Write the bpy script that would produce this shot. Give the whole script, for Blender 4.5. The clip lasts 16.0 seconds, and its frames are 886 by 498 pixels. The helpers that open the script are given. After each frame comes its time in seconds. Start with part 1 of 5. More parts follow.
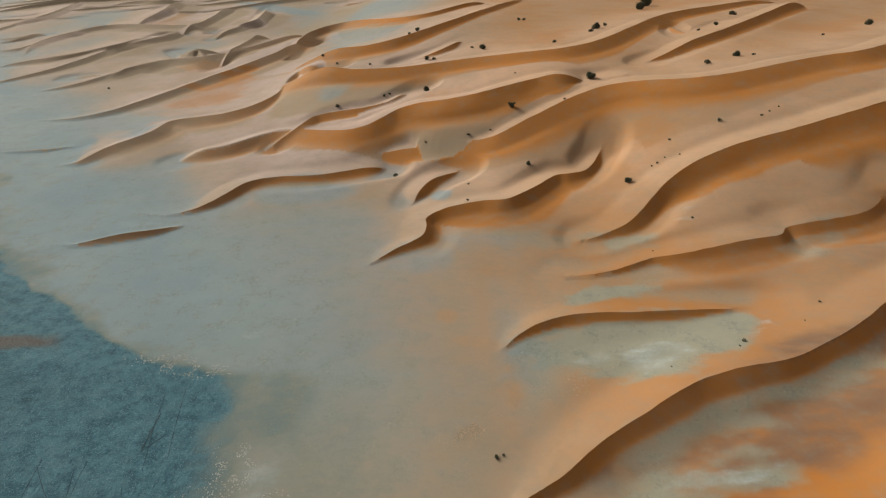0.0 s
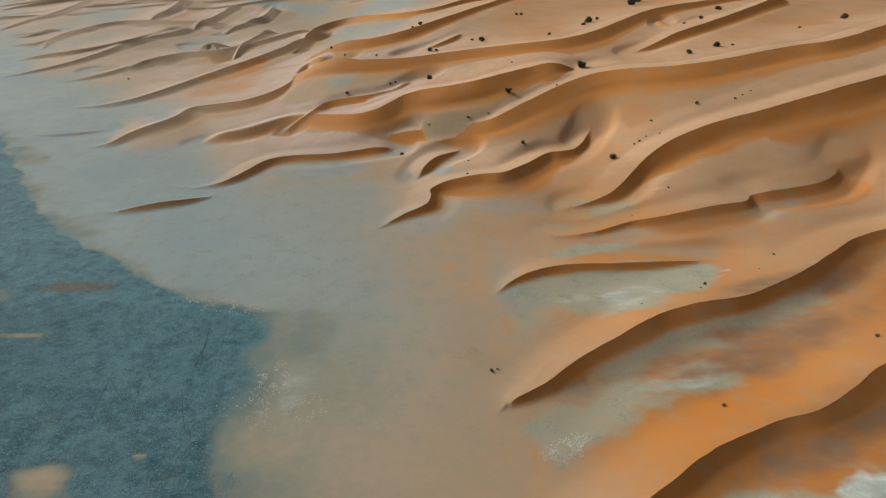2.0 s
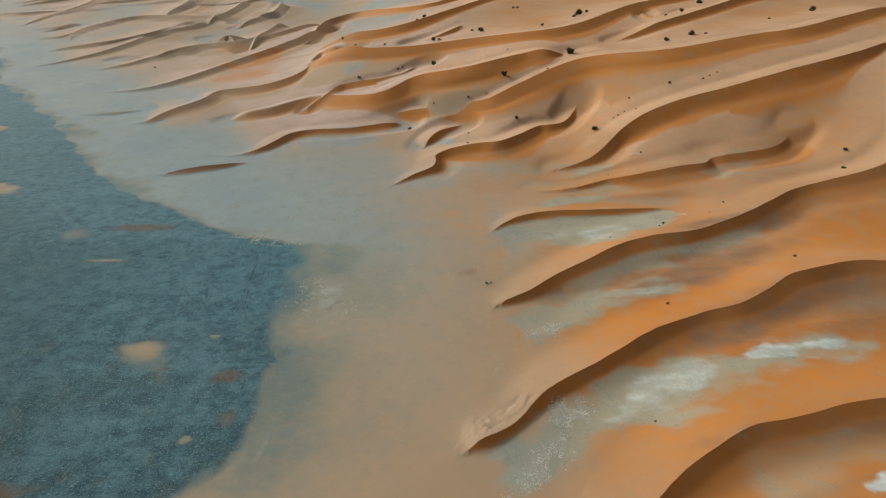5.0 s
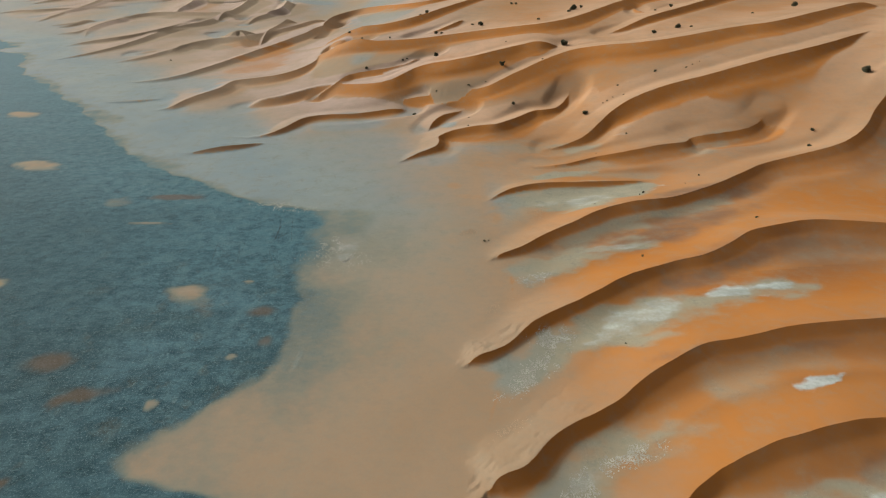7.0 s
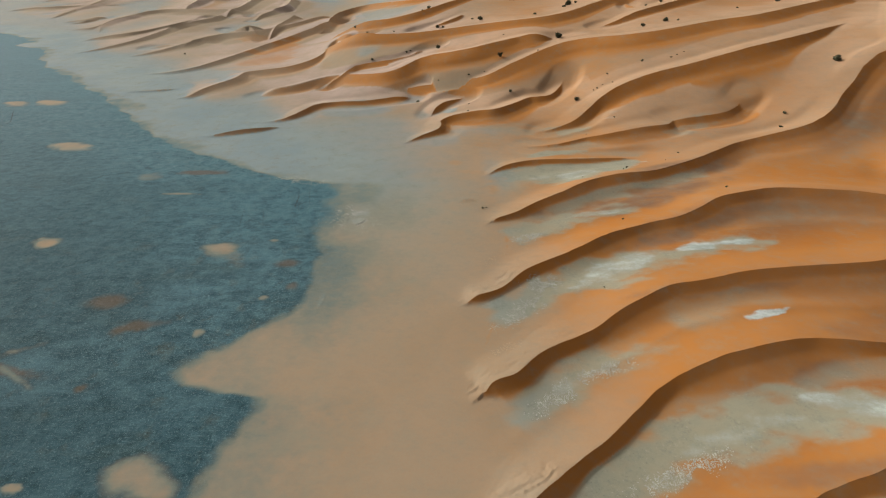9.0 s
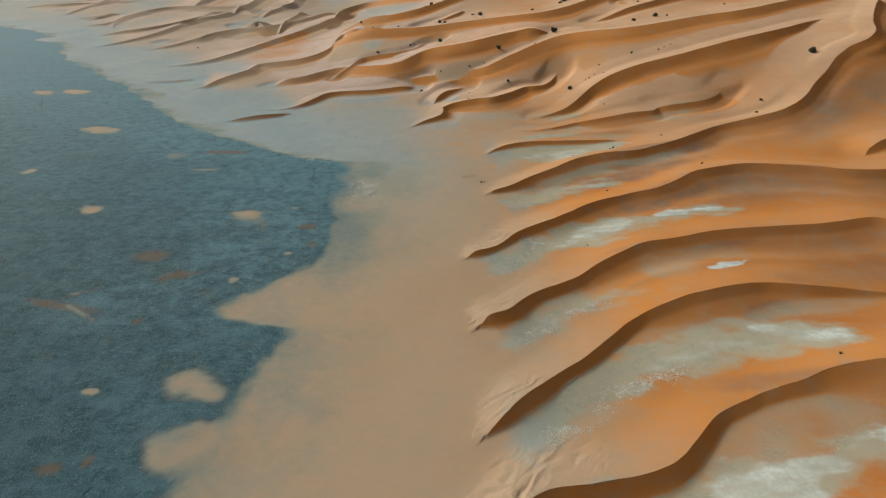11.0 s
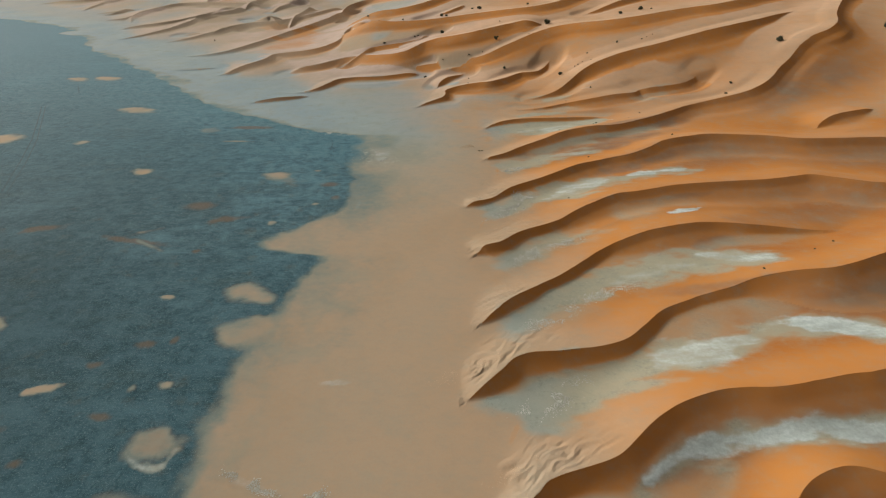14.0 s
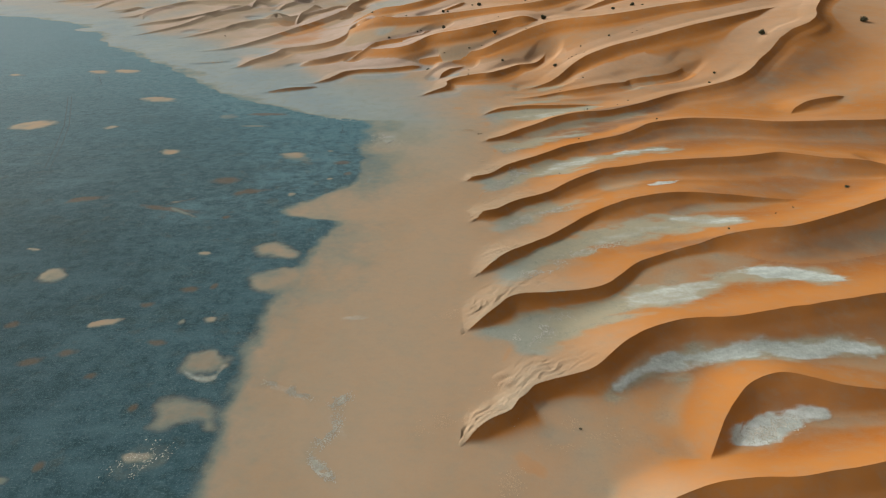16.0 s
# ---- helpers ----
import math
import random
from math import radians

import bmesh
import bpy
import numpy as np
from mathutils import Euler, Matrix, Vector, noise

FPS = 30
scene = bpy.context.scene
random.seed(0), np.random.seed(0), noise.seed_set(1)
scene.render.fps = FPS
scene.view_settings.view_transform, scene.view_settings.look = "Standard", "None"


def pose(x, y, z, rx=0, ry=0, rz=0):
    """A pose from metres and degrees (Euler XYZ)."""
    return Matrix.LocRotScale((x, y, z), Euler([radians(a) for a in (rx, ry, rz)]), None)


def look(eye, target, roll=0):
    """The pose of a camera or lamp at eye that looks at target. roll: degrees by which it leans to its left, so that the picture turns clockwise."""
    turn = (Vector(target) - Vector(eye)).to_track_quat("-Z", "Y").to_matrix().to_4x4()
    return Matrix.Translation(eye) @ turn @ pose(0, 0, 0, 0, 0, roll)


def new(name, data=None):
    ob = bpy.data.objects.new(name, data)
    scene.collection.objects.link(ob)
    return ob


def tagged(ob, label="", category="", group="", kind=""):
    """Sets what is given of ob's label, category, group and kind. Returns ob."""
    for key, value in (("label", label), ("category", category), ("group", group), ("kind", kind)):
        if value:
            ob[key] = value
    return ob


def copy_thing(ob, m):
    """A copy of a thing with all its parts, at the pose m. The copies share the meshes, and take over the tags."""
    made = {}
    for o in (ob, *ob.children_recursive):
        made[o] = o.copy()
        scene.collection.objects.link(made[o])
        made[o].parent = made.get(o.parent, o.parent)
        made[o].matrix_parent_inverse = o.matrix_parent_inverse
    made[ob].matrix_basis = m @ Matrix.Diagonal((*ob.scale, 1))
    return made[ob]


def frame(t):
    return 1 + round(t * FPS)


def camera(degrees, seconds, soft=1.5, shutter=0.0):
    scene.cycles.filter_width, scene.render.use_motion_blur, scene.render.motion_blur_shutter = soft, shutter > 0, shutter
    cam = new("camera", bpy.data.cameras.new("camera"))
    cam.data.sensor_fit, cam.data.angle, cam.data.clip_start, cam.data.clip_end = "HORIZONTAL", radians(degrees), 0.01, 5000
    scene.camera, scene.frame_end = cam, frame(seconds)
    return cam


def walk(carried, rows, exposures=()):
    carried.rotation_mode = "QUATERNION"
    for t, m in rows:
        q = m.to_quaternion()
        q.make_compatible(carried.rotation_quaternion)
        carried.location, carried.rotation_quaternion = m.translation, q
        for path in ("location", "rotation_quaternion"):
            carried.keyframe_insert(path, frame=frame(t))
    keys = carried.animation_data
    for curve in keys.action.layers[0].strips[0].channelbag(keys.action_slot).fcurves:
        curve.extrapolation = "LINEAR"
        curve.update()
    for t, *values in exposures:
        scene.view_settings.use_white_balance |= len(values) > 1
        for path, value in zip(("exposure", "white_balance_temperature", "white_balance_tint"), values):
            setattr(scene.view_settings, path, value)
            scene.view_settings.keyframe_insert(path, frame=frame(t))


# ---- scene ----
EXPOSURE = -0.30
cam = camera(86.1, 16.0, soft=1.2)
METRES, EYE, TILT, LEAN, TURN = 125.786, 60.0, 0.0, 0.0, 0.0
ROWS = [
    (0.0, 0.0, 0.0, 0.0, -0.63, -33.79, 0.95),
    (0.5, -0.0009, -0.0305, 0.0003, -0.61, -33.84, 0.99),
    (1.0, -0.0027, -0.0615, 0.0011, -0.59, -33.87, 0.96),
    (1.5, -0.0044, -0.0925, 0.0019, -0.59, -33.9, 0.98),
    (2.0, -0.0063, -0.1235, 0.0023, -0.59, -33.91, 0.93),
    (2.5, -0.0078, -0.1543, 0.0037, -0.58, -33.95, 0.94),
    (3.0, -0.0096, -0.1851, 0.0041, -0.59, -33.96, 0.92),
    (3.5, -0.0103, -0.2164, 0.005, -0.58, -33.97, 0.93),
    (4.0, -0.0118, -0.2476, 0.0054, -0.56, -33.98, 0.93),
    (6.5, -0.0196, -0.4056, 0.0062, -0.46, -34.05, 0.94),
    (7.0, -0.0211, -0.4369, 0.006, -0.44, -34.04, 0.93),
    (7.5, -0.0222, -0.4679, 0.0062, -0.43, -34.06, 0.93),
    (8.0, -0.0238, -0.4991, 0.0065, -0.43, -34.07, 0.9),
    (8.5, -0.0254, -0.53, 0.0063, -0.45, -34.1, 0.95),
    (9.0, -0.0266, -0.5612, 0.0063, -0.42, -34.1, 0.97),
    (11.5, -0.0324, -0.7168, 0.0093, -0.27, -34.16, 0.89),
    (12.0, -0.0336, -0.7479, 0.0098, -0.26, -34.17, 0.88),
    (12.5, -0.0347, -0.7792, 0.0103, -0.25, -34.2, 0.87),
    (13.0, -0.0362, -0.8106, 0.0109, -0.27, -34.21, 0.86),
    (13.5, -0.0373, -0.8419, 0.0117, -0.26, -34.23, 0.88),
    (14.0, -0.0387, -0.8732, 0.0121, -0.26, -34.23, 0.89),
    (14.5, -0.0398, -0.9046, 0.0127, -0.24, -34.25, 0.89),
    (15.0, -0.0412, -0.9361, 0.0133, -0.24, -34.26, 0.91),
    (15.5, -0.0424, -0.9676, 0.0138, -0.23, -34.27, 0.92),
    (16.0, -0.0443, -0.9988, 0.0144, -0.23, -34.26, 0.94),
]
walk(cam, [(t, pose(0, 0, EYE, TILT, LEAN, TURN) @ pose(METRES * x, METRES * y, METRES * z, 90 + pitch, roll, yaw)) for t, x, y, z, yaw, pitch, roll in ROWS], [(0.0, EXPOSURE - 0.08), (8.0, EXPOSURE), (16.0, EXPOSURE + 0.03)])

# ---- light ----
SUN_AZ, SUN_EL = math.radians(-57), math.radians(29)
sun_way = Vector((-math.sin(SUN_AZ) * math.cos(SUN_EL), -math.cos(SUN_AZ) * math.cos(SUN_EL), -math.sin(SUN_EL)))
sun_data = bpy.data.lights.new("sun", "SUN")
sun_data.energy, sun_data.angle, sun_data.color = 3.4, math.radians(2.0), (1.0, 0.945, 0.86)
sun = new("sun", sun_data)
sun.matrix_world = look((0, 0, 300), Vector((0, 0, 300)) + sun_way)
world = bpy.data.worlds.new("sky")
scene.world = world
world.use_nodes = True
wn = world.node_tree
sky = wn.nodes.new("ShaderNodeTexSky")
sky.sky_type, sky.sun_disc = "NISHITA", False
sky.sun_elevation, sky.sun_rotation = SUN_EL, SUN_AZ
sky.dust_density, sky.air_density = 7.0, 0.7
haze = wn.nodes.new("ShaderNodeHueSaturation")
haze.inputs["Saturation"].default_value = 0.3
wn.links.new(sky.outputs[0], haze.inputs["Color"])
dust = wn.nodes.new("ShaderNodeMix")
dust.data_type, dust.blend_type = "RGBA", "MULTIPLY"
dust.inputs[0].default_value = 1.0
dust.inputs[7].default_value = (1.0, 0.88, 0.74, 1)
wn.links.new(haze.outputs[0], dust.inputs[6])
wn.links.new(dust.outputs[2], wn.nodes["Background"].inputs[0])
wn.nodes["Background"].inputs[1].default_value = 0.162


# ---- materials ----
def node(nt, kind, **values):
    n = nt.nodes.new("ShaderNode" + kind)
    for key, value in values.items():
        n.inputs[key.replace("_", " ")].default_value = value
    return n


def mix(nt, factor, a, b, blend="MIX"):
    m = nt.nodes.new("ShaderNodeMix")
    m.data_type, m.blend_type = "RGBA", blend
    for socket, value in ((m.inputs[0], factor), (m.inputs[6], a), (m.inputs[7], b)):
        if isinstance(value, bpy.types.NodeSocket):
            nt.links.new(value, socket)
        elif isinstance(value, tuple):
            socket.default_value = (*value, 1)
        else:
            socket.default_value = value
    return m.outputs[2]


def calc(nt, op, a, b=0.0):
    m = nt.nodes.new("ShaderNodeMath")
    m.operation = op
    for socket, value in zip(m.inputs, (a, b)):
        if isinstance(value, bpy.types.NodeSocket):
            nt.links.new(value, socket)
        else:
            socket.default_value = value
    return m.outputs[0]


def ramp(nt, value, lo, hi, a=0.0, b=1.0):
    m = nt.nodes.new("ShaderNodeMapRange")
    m.interpolation_type = "SMOOTHSTEP"
    nt.links.new(value, m.inputs[0])
    for socket, v in zip(m.inputs[1:5], (lo, hi, a, b)):
        socket.default_value = v
    return m.outputs[0]


def grain(nt, place, scale, detail=6.0, rough=0.6, stretch=None, turn=0.0):
    if stretch:
        mp = nt.nodes.new("ShaderNodeMapping")
        mp.inputs["Scale"].default_value = stretch
        mp.inputs["Rotation"].default_value = (0, 0, math.radians(turn))
        nt.links.new(place, mp.inputs[0])
        place = mp.outputs[0]
    n = node(nt, "TexNoise", Scale=scale, Detail=detail, Roughness=rough)
    nt.links.new(place, n.inputs["Vector"])
    return n.outputs[0]


def desert_material():
    """Sand, damp clay, salt crust and dark flat, blended by deposits, painted shade and haze."""
    mat = bpy.data.materials.new("desert_surface")
    mat.use_nodes = True
    nt = mat.node_tree
    bsdf = nt.nodes["Principled BSDF"]
    geo = nt.nodes.new("ShaderNodeNewGeometry").outputs["Position"]

    def deposit(name):
        a = nt.nodes.new("ShaderNodeAttribute")
        a.attribute_name = name
        return a.outputs["Fac"]

    rust, clay, salt, flat, crust = (deposit(k) for k in ("rust", "clay", "salt", "flat", "crust"))
    # brown stain field; at slip-face feet and in troughs it carries painted shade
    pale, wet_shade, deep = deposit("pale"), deposit("damp_shade"), deposit("deep")
    broad, mid, fine = grain(nt, geo, 0.035, 5), grain(nt, geo, 0.22, 6), grain(nt, geo, 2.4, 8, 0.7)
    along = grain(nt, geo, 0.12, 6, 0.6, (1, 2.6, 1), -20)
    speck = grain(nt, geo, 1.3, 8, 0.75)
    # dry sand, from pale to iron-rich
    where = nt.nodes.new("ShaderNodeSeparateXYZ")
    nt.links.new(geo, where.inputs[0])
    r = calc(nt, "ADD", rust, calc(nt, "MULTIPLY", calc(nt, "SUBTRACT", along, 0.5), 0.14))
    r = calc(nt, "ADD", r, calc(nt, "MULTIPLY", calc(nt, "SUBTRACT", broad, 0.5), 0.3))
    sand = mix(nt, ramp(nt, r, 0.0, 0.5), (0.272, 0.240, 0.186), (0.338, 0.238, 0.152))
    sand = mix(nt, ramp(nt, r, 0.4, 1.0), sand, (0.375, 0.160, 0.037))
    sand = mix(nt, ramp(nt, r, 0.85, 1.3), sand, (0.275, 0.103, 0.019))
    # far sand paler and, to the left, greyer: haze put into the colour
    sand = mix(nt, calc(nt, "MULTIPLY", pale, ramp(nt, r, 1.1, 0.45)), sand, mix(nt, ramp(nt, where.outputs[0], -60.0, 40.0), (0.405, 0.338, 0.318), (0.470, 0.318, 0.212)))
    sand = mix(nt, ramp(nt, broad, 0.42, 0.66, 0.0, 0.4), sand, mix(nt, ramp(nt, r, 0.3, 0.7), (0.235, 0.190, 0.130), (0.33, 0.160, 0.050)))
    sand = mix(nt, ramp(nt, fine, 0.35, 0.7, 0.0, 0.14), sand, (0.34, 0.17, 0.07))
    sand = mix(nt, calc(nt, "MULTIPLY", wet_shade, ramp(nt, along, 0.25, 0.6, 0.5, 1.0)), sand, (0.160, 0.108, 0.078))
    # damp grey-green clay between the dunes
    edges = calc(nt, "MINIMUM", calc(nt, "MULTIPLY", clay, 3.0), 1.0)
    c = calc(nt, "ADD", clay, calc(nt, "MULTIPLY", edges, calc(nt, "MULTIPLY", calc(nt, "SUBTRACT", calc(nt, "ADD", along, mid), 1.0), 0.34)))
    away_from = ramp(nt, where.outputs[1], 30.0, 75.0)
    damp_shade = mix(nt, ramp(nt, broad, 0.3, 0.7), mix(nt, away_from, (0.195, 0.245, 0.240), (0.165, 0.242, 0.290)), mix(nt, away_from, (0.240, 0.285, 0.262), (0.212, 0.280, 0.302)))
    damp_shade = mix(nt, ramp(nt, rust, 0.3, 0.65, 0.0, 0.85), damp_shade, (0.262, 0.270, 0.208))
    damp_shade = mix(nt, ramp(nt, calc(nt, "ADD", speck, calc(nt, "MULTIPLY", mid, 0.8)), 0.92, 1.15, 0.0, 0.45), damp_shade, (0.130, 0.165, 0.170))
    chips = grain(nt, geo, 2.2, 5, 0.8)
    damp_shade = mix(nt, calc(nt, "MULTIPLY", ramp(nt, chips, 0.56, 0.68), ramp(nt, mid, 0.42, 0.62, 0.1, 0.7)), damp_shade, (0.37, 0.385, 0.34))
    damp_shade = mix(nt, calc(nt, "MULTIPLY", ramp(nt, chips, 0.44, 0.34), ramp(nt, mid, 0.42, 0.62, 0.1, 0.6)), damp_shade, (0.12, 0.135, 0.11))
    col = mix(nt, ramp(nt, c, 0.0, 1.05, 0.0, 0.95), sand, damp_shade)
    # salt crust
    s = calc(nt, "ADD", salt, calc(nt, "MULTIPLY", calc(nt, "ADD", calc(nt, "SUBTRACT", along, 0.5), calc(nt, "MULTIPLY", calc(nt, "SUBTRACT", speck, 0.5), 0.6)), 0.45))
    white = mix(nt, ramp(nt, calc(nt, "ADD", calc(nt, "MULTIPLY", speck, 0.55), calc(nt, "MULTIPLY", along, 0.9)), 0.52, 1.02), (0.270, 0.330, 0.325), (0.465, 0.555, 0.590))
    col = mix(nt, ramp(nt, s, 0.15, 0.8, 0.0, 0.95), col, white)
    # dark wet flat with streaks and pale specks
    streak = grain(nt, geo, 0.6, 10, 0.72, (0.75, 1.2, 1), 14)
    dark = mix(nt, ramp(nt, streak, 0.34, 0.68), (0.026, 0.062, 0.081), (0.070, 0.138, 0.172))
    dark = mix(nt, ramp(nt, broad, 0.35, 0.7, 0.0, 0.6), dark, (0.030, 0.062, 0.076))
    swirl = grain(nt, geo, 0.07, 7, 0.62, (0.6, 1.8, 1), 12)
    dark = mix(nt, ramp(nt, swirl, 0.5, 0.66, 0.0, 0.6), dark, (0.098, 0.178, 0.220))
    dark = mix(nt, ramp(nt, swirl, 0.46, 0.34, 0.0, 0.5), dark, (0.048, 0.072, 0.070))
    dark = mix(nt, ramp(nt, mid, 0.56, 0.74, 0.0, 0.5), dark, (0.105, 0.088, 0.062))
    stroke_a = grain(nt, geo, 1.5, 6, 0.65, (0.5, 2.4, 1), 38)
    stroke_b = grain(nt, geo, 1.5, 6, 0.65, (0.5, 2.4, 1), -52)
    dark = mix(nt, ramp(nt, stroke_a, 0.56, 0.68, 0.0, 0.55), dark, (0.150, 0.225, 0.260))
    dark = mix(nt, ramp(nt, stroke_b, 0.56, 0.68, 0.0, 0.6), dark, (0.024, 0.042, 0.052))
    dark = mix(nt, ramp(nt, speck, 0.57, 0.70, 0.0, 0.7), dark, (0.20, 0.28, 0.31))
    dark = mix(nt, ramp(nt, clay, 0.1, 0.8, 0.0, 0.6), dark, mix(nt, ramp(nt, streak, 0.34, 0.66), (0.040, 0.112, 0.148), (0.088, 0.185, 0.230)))
    blot = grain(nt, geo, 0.3, 10, 0.78)
    dark = mix(nt, ramp(nt, blot, 0.47, 0.62, 0.0, 0.5), dark, (0.100, 0.168, 0.195))
    dark = mix(nt, ramp(nt, blot, 0.47, 0.35, 0.0, 0.5), dark, (0.022, 0.046, 0.056))
    grit = grain(nt, geo, 4.5, 4, 0.8)
    dark = mix(nt, ramp(nt, grit, 0.54, 0.66, 0.0, 0.75), dark, (0.185, 0.265, 0.300))
    dark = mix(nt, ramp(nt, grit, 0.42, 0.32, 0.0, 0.6), dark, (0.022, 0.045, 0.055))
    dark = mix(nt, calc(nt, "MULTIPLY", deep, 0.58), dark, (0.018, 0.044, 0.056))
    # bluer and lighter far off: sky sheen and haze put into the colour
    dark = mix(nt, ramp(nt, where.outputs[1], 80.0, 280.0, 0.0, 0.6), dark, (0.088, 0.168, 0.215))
    dark = mix(nt, 1.0, dark, (0.88, 1.02, 1.05), "MULTIPLY")
    f = calc(nt, "ADD", flat, calc(nt, "MULTIPLY", calc(nt, "SUBTRACT", calc(nt, "ADD", mid, streak), 1.0), 0.5))
    fringe = mix(nt, ramp(nt, mid, 0.3, 0.7), (0.120, 0.168, 0.165), (0.200, 0.215, 0.180))
    col = mix(nt, ramp(nt, f, -0.1, 0.45, 0.0, 0.85), col, fringe)
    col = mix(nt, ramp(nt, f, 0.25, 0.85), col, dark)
    col = mix(nt, calc(nt, "MULTIPLY", wet_shade, ramp(nt, calc(nt, "ADD", flat, calc(nt, "SUBTRACT", mid, 0.5)), 0.3, 0.8, 0.0, 0.75)), col, (0.118, 0.084, 0.056))
    nt.links.new(col, bsdf.inputs["Base Color"])
    bsdf.inputs["Roughness"].default_value = 0.9
    bsdf.inputs["Specular IOR Level"].default_value = 0.08
    nt.links.new(ramp(nt, f, 0.3, 0.8, 0.92, 0.88), bsdf.inputs["Roughness"])
    rough = calc(nt, "ADD", calc(nt, "ADD", calc(nt, "MULTIPLY", salt, 0.5), calc(nt, "MULTIPLY", crust, 0.7)), calc(nt, "ADD", calc(nt, "MULTIPLY", flat, 1.0), calc(nt, "MULTIPLY", clay, 0.35)))
    bump = node(nt, "Bump", Strength=1.0, Distance=0.16)
    relief = calc(nt, "MULTIPLY", calc(nt, "ADD", speck, calc(nt, "MULTIPLY", streak, 0.6)), calc(nt, "ADD", calc(nt, "MINIMUM", rough, 1.3), 0.07))
    # the flat's crust stands in short broken ridges
    ridge = node(nt, "TexNoise", Scale=1.1, Detail=8.0, Roughness=0.65)
    ridge.noise_type = "RIDGED_MULTIFRACTAL"
    lie = nt.nodes.new("ShaderNodeMapping")
    lie.inputs["Scale"].default_value, lie.inputs["Rotation"].default_value = (1.3, 1.0, 1), (0, 0, math.radians(30))
    nt.links.new(geo, lie.inputs[0])
    nt.links.new(lie.outputs[0], ridge.inputs["Vector"])
    relief = calc(nt, "ADD", relief, calc(nt, "MULTIPLY", calc(nt, "MULTIPLY", ridge.outputs[0], ramp(nt, f, 0.3, 0.9)), ramp(nt, mid, 0.35, 0.65, 0.2, 1.1)))
    nt.links.new(relief, bump.inputs["Height"])
    nt.links.new(bump.outputs[0], bsdf.inputs["Normal"])
    return mat


def plain_material(name, a, b, scale, roughness=0.9):
    mat = bpy.data.materials.new(name)
    mat.use_nodes = True
    nt = mat.node_tree
    bsdf = nt.nodes["Principled BSDF"]
    place = nt.nodes.new("ShaderNodeTexCoord").outputs["Object"]
    tone = grain(nt, place, scale, 5, 0.7)
    lot = nt.nodes.new("ShaderNodeObjectInfo").outputs["Random"]
    tone = calc(nt, "ADD", tone, calc(nt, "MULTIPLY", calc(nt, "SUBTRACT", lot, 0.5), 0.25))
    nt.links.new(mix(nt, ramp(nt, tone, 0.3, 0.7), a, b), bsdf.inputs["Base Color"])
    bsdf.inputs["Roughness"].default_value = roughness
    bsdf.inputs["Specular IOR Level"].default_value = 0.162
    return mat


DESERT = desert_material()
TRACK = plain_material("dark_wet_clay", (0.028, 0.060, 0.074), (0.044, 0.084, 0.102), 0.6)
LEAF = plain_material("grey_green_foliage", (0.045, 0.056, 0.036), (0.115, 0.118, 0.078), 3.0)
WOOD = plain_material("grey_dry_wood", (0.06, 0.045, 0.032), (0.13, 0.10, 0.075), 6.0)


# ---- the lie of the land ----
def fade(v, lo, hi):
    k = np.clip((v - lo) / (hi - lo), 0, 1)
    return k * k * (3 - 2 * k)


def lattice(x, y, seed):
    """Smooth random values between 0 and 1."""
    i, j = np.floor(x).astype(np.int64), np.floor(y).astype(np.int64)
    u, v = x - i, y - j
    u, v = u * u * (3 - 2 * u), v * v * (3 - 2 * v)

    def lot(a, b):
        h = (a * 374761393 + b * 668265263 + seed * 982451653) & 0xFFFFFFFF
        h = ((h ^ (h >> 13)) * 1274126177) & 0xFFFFFFFF
        return ((h ^ (h >> 16)) & 0xFFFF) / 65535.0

    return (lot(i, j) * (1 - u) + lot(i + 1, j) * u) * (1 - v) + (lot(i, j + 1) * (1 - u) + lot(i + 1, j + 1) * u) * v


def cloud(x, y, size, seed, octaves=4):
    total, weight, k = 0.0, 1.0, 1.0 / size
    for o in range(octaves):
        total = total + weight * (lattice(x * k + 17.3 * o, y * k - 9.1 * o, seed + o) - 0.5)
        weight, k = weight * 0.5, k * 2.03
    return total


def soft_min(a, b, k):
    h = np.clip(0.5 + 0.5 * (b - a) / k, 0, 1)
    return b * (1 - h) + a * h - k * h * (1 - h)


def soft_max(a, b, k):
    return -soft_min(-a, -b, k)


def plinth(x, y):
    """The broad sand sheet, level with the flat at first and rising under the far dunes."""
    rise = soft_min(soft_min(0.126 * x + 0.2 * y - 24.0, 0.28 * (x + 85.0), 8.0), 24.0 + 0 * x, 8.0)
    dip = -1.4 * np.exp(-(((x - 27.0) / 17.0) ** 2)) * fade(y, 75, 35) + 0.018 * np.clip(-x - 20.0, 0, 90) * fade(y, 90, 50)
    swell = 4.0 * np.exp(-((x + 30.0) ** 2 + (y - 149.0) ** 2) / 13.0 ** 2)
    hollow = -4.2 * np.exp(-(((x - 99.0) / 22.0) ** 2) - ((y - 88.0) / 11.0) ** 2) - 7.5 * np.exp(-(((x - 158.0) / 36.0) ** 2) - ((y - 88.0) / 24.0) ** 2) - 3.0 * np.exp(-(((x - 40.0) / 24.0) ** 2) - ((y - 128.0) / 14.0) ** 2)
    return soft_max(rise, 0.0 * x, 4.0) + dip + swell + hollow


DUNES = []


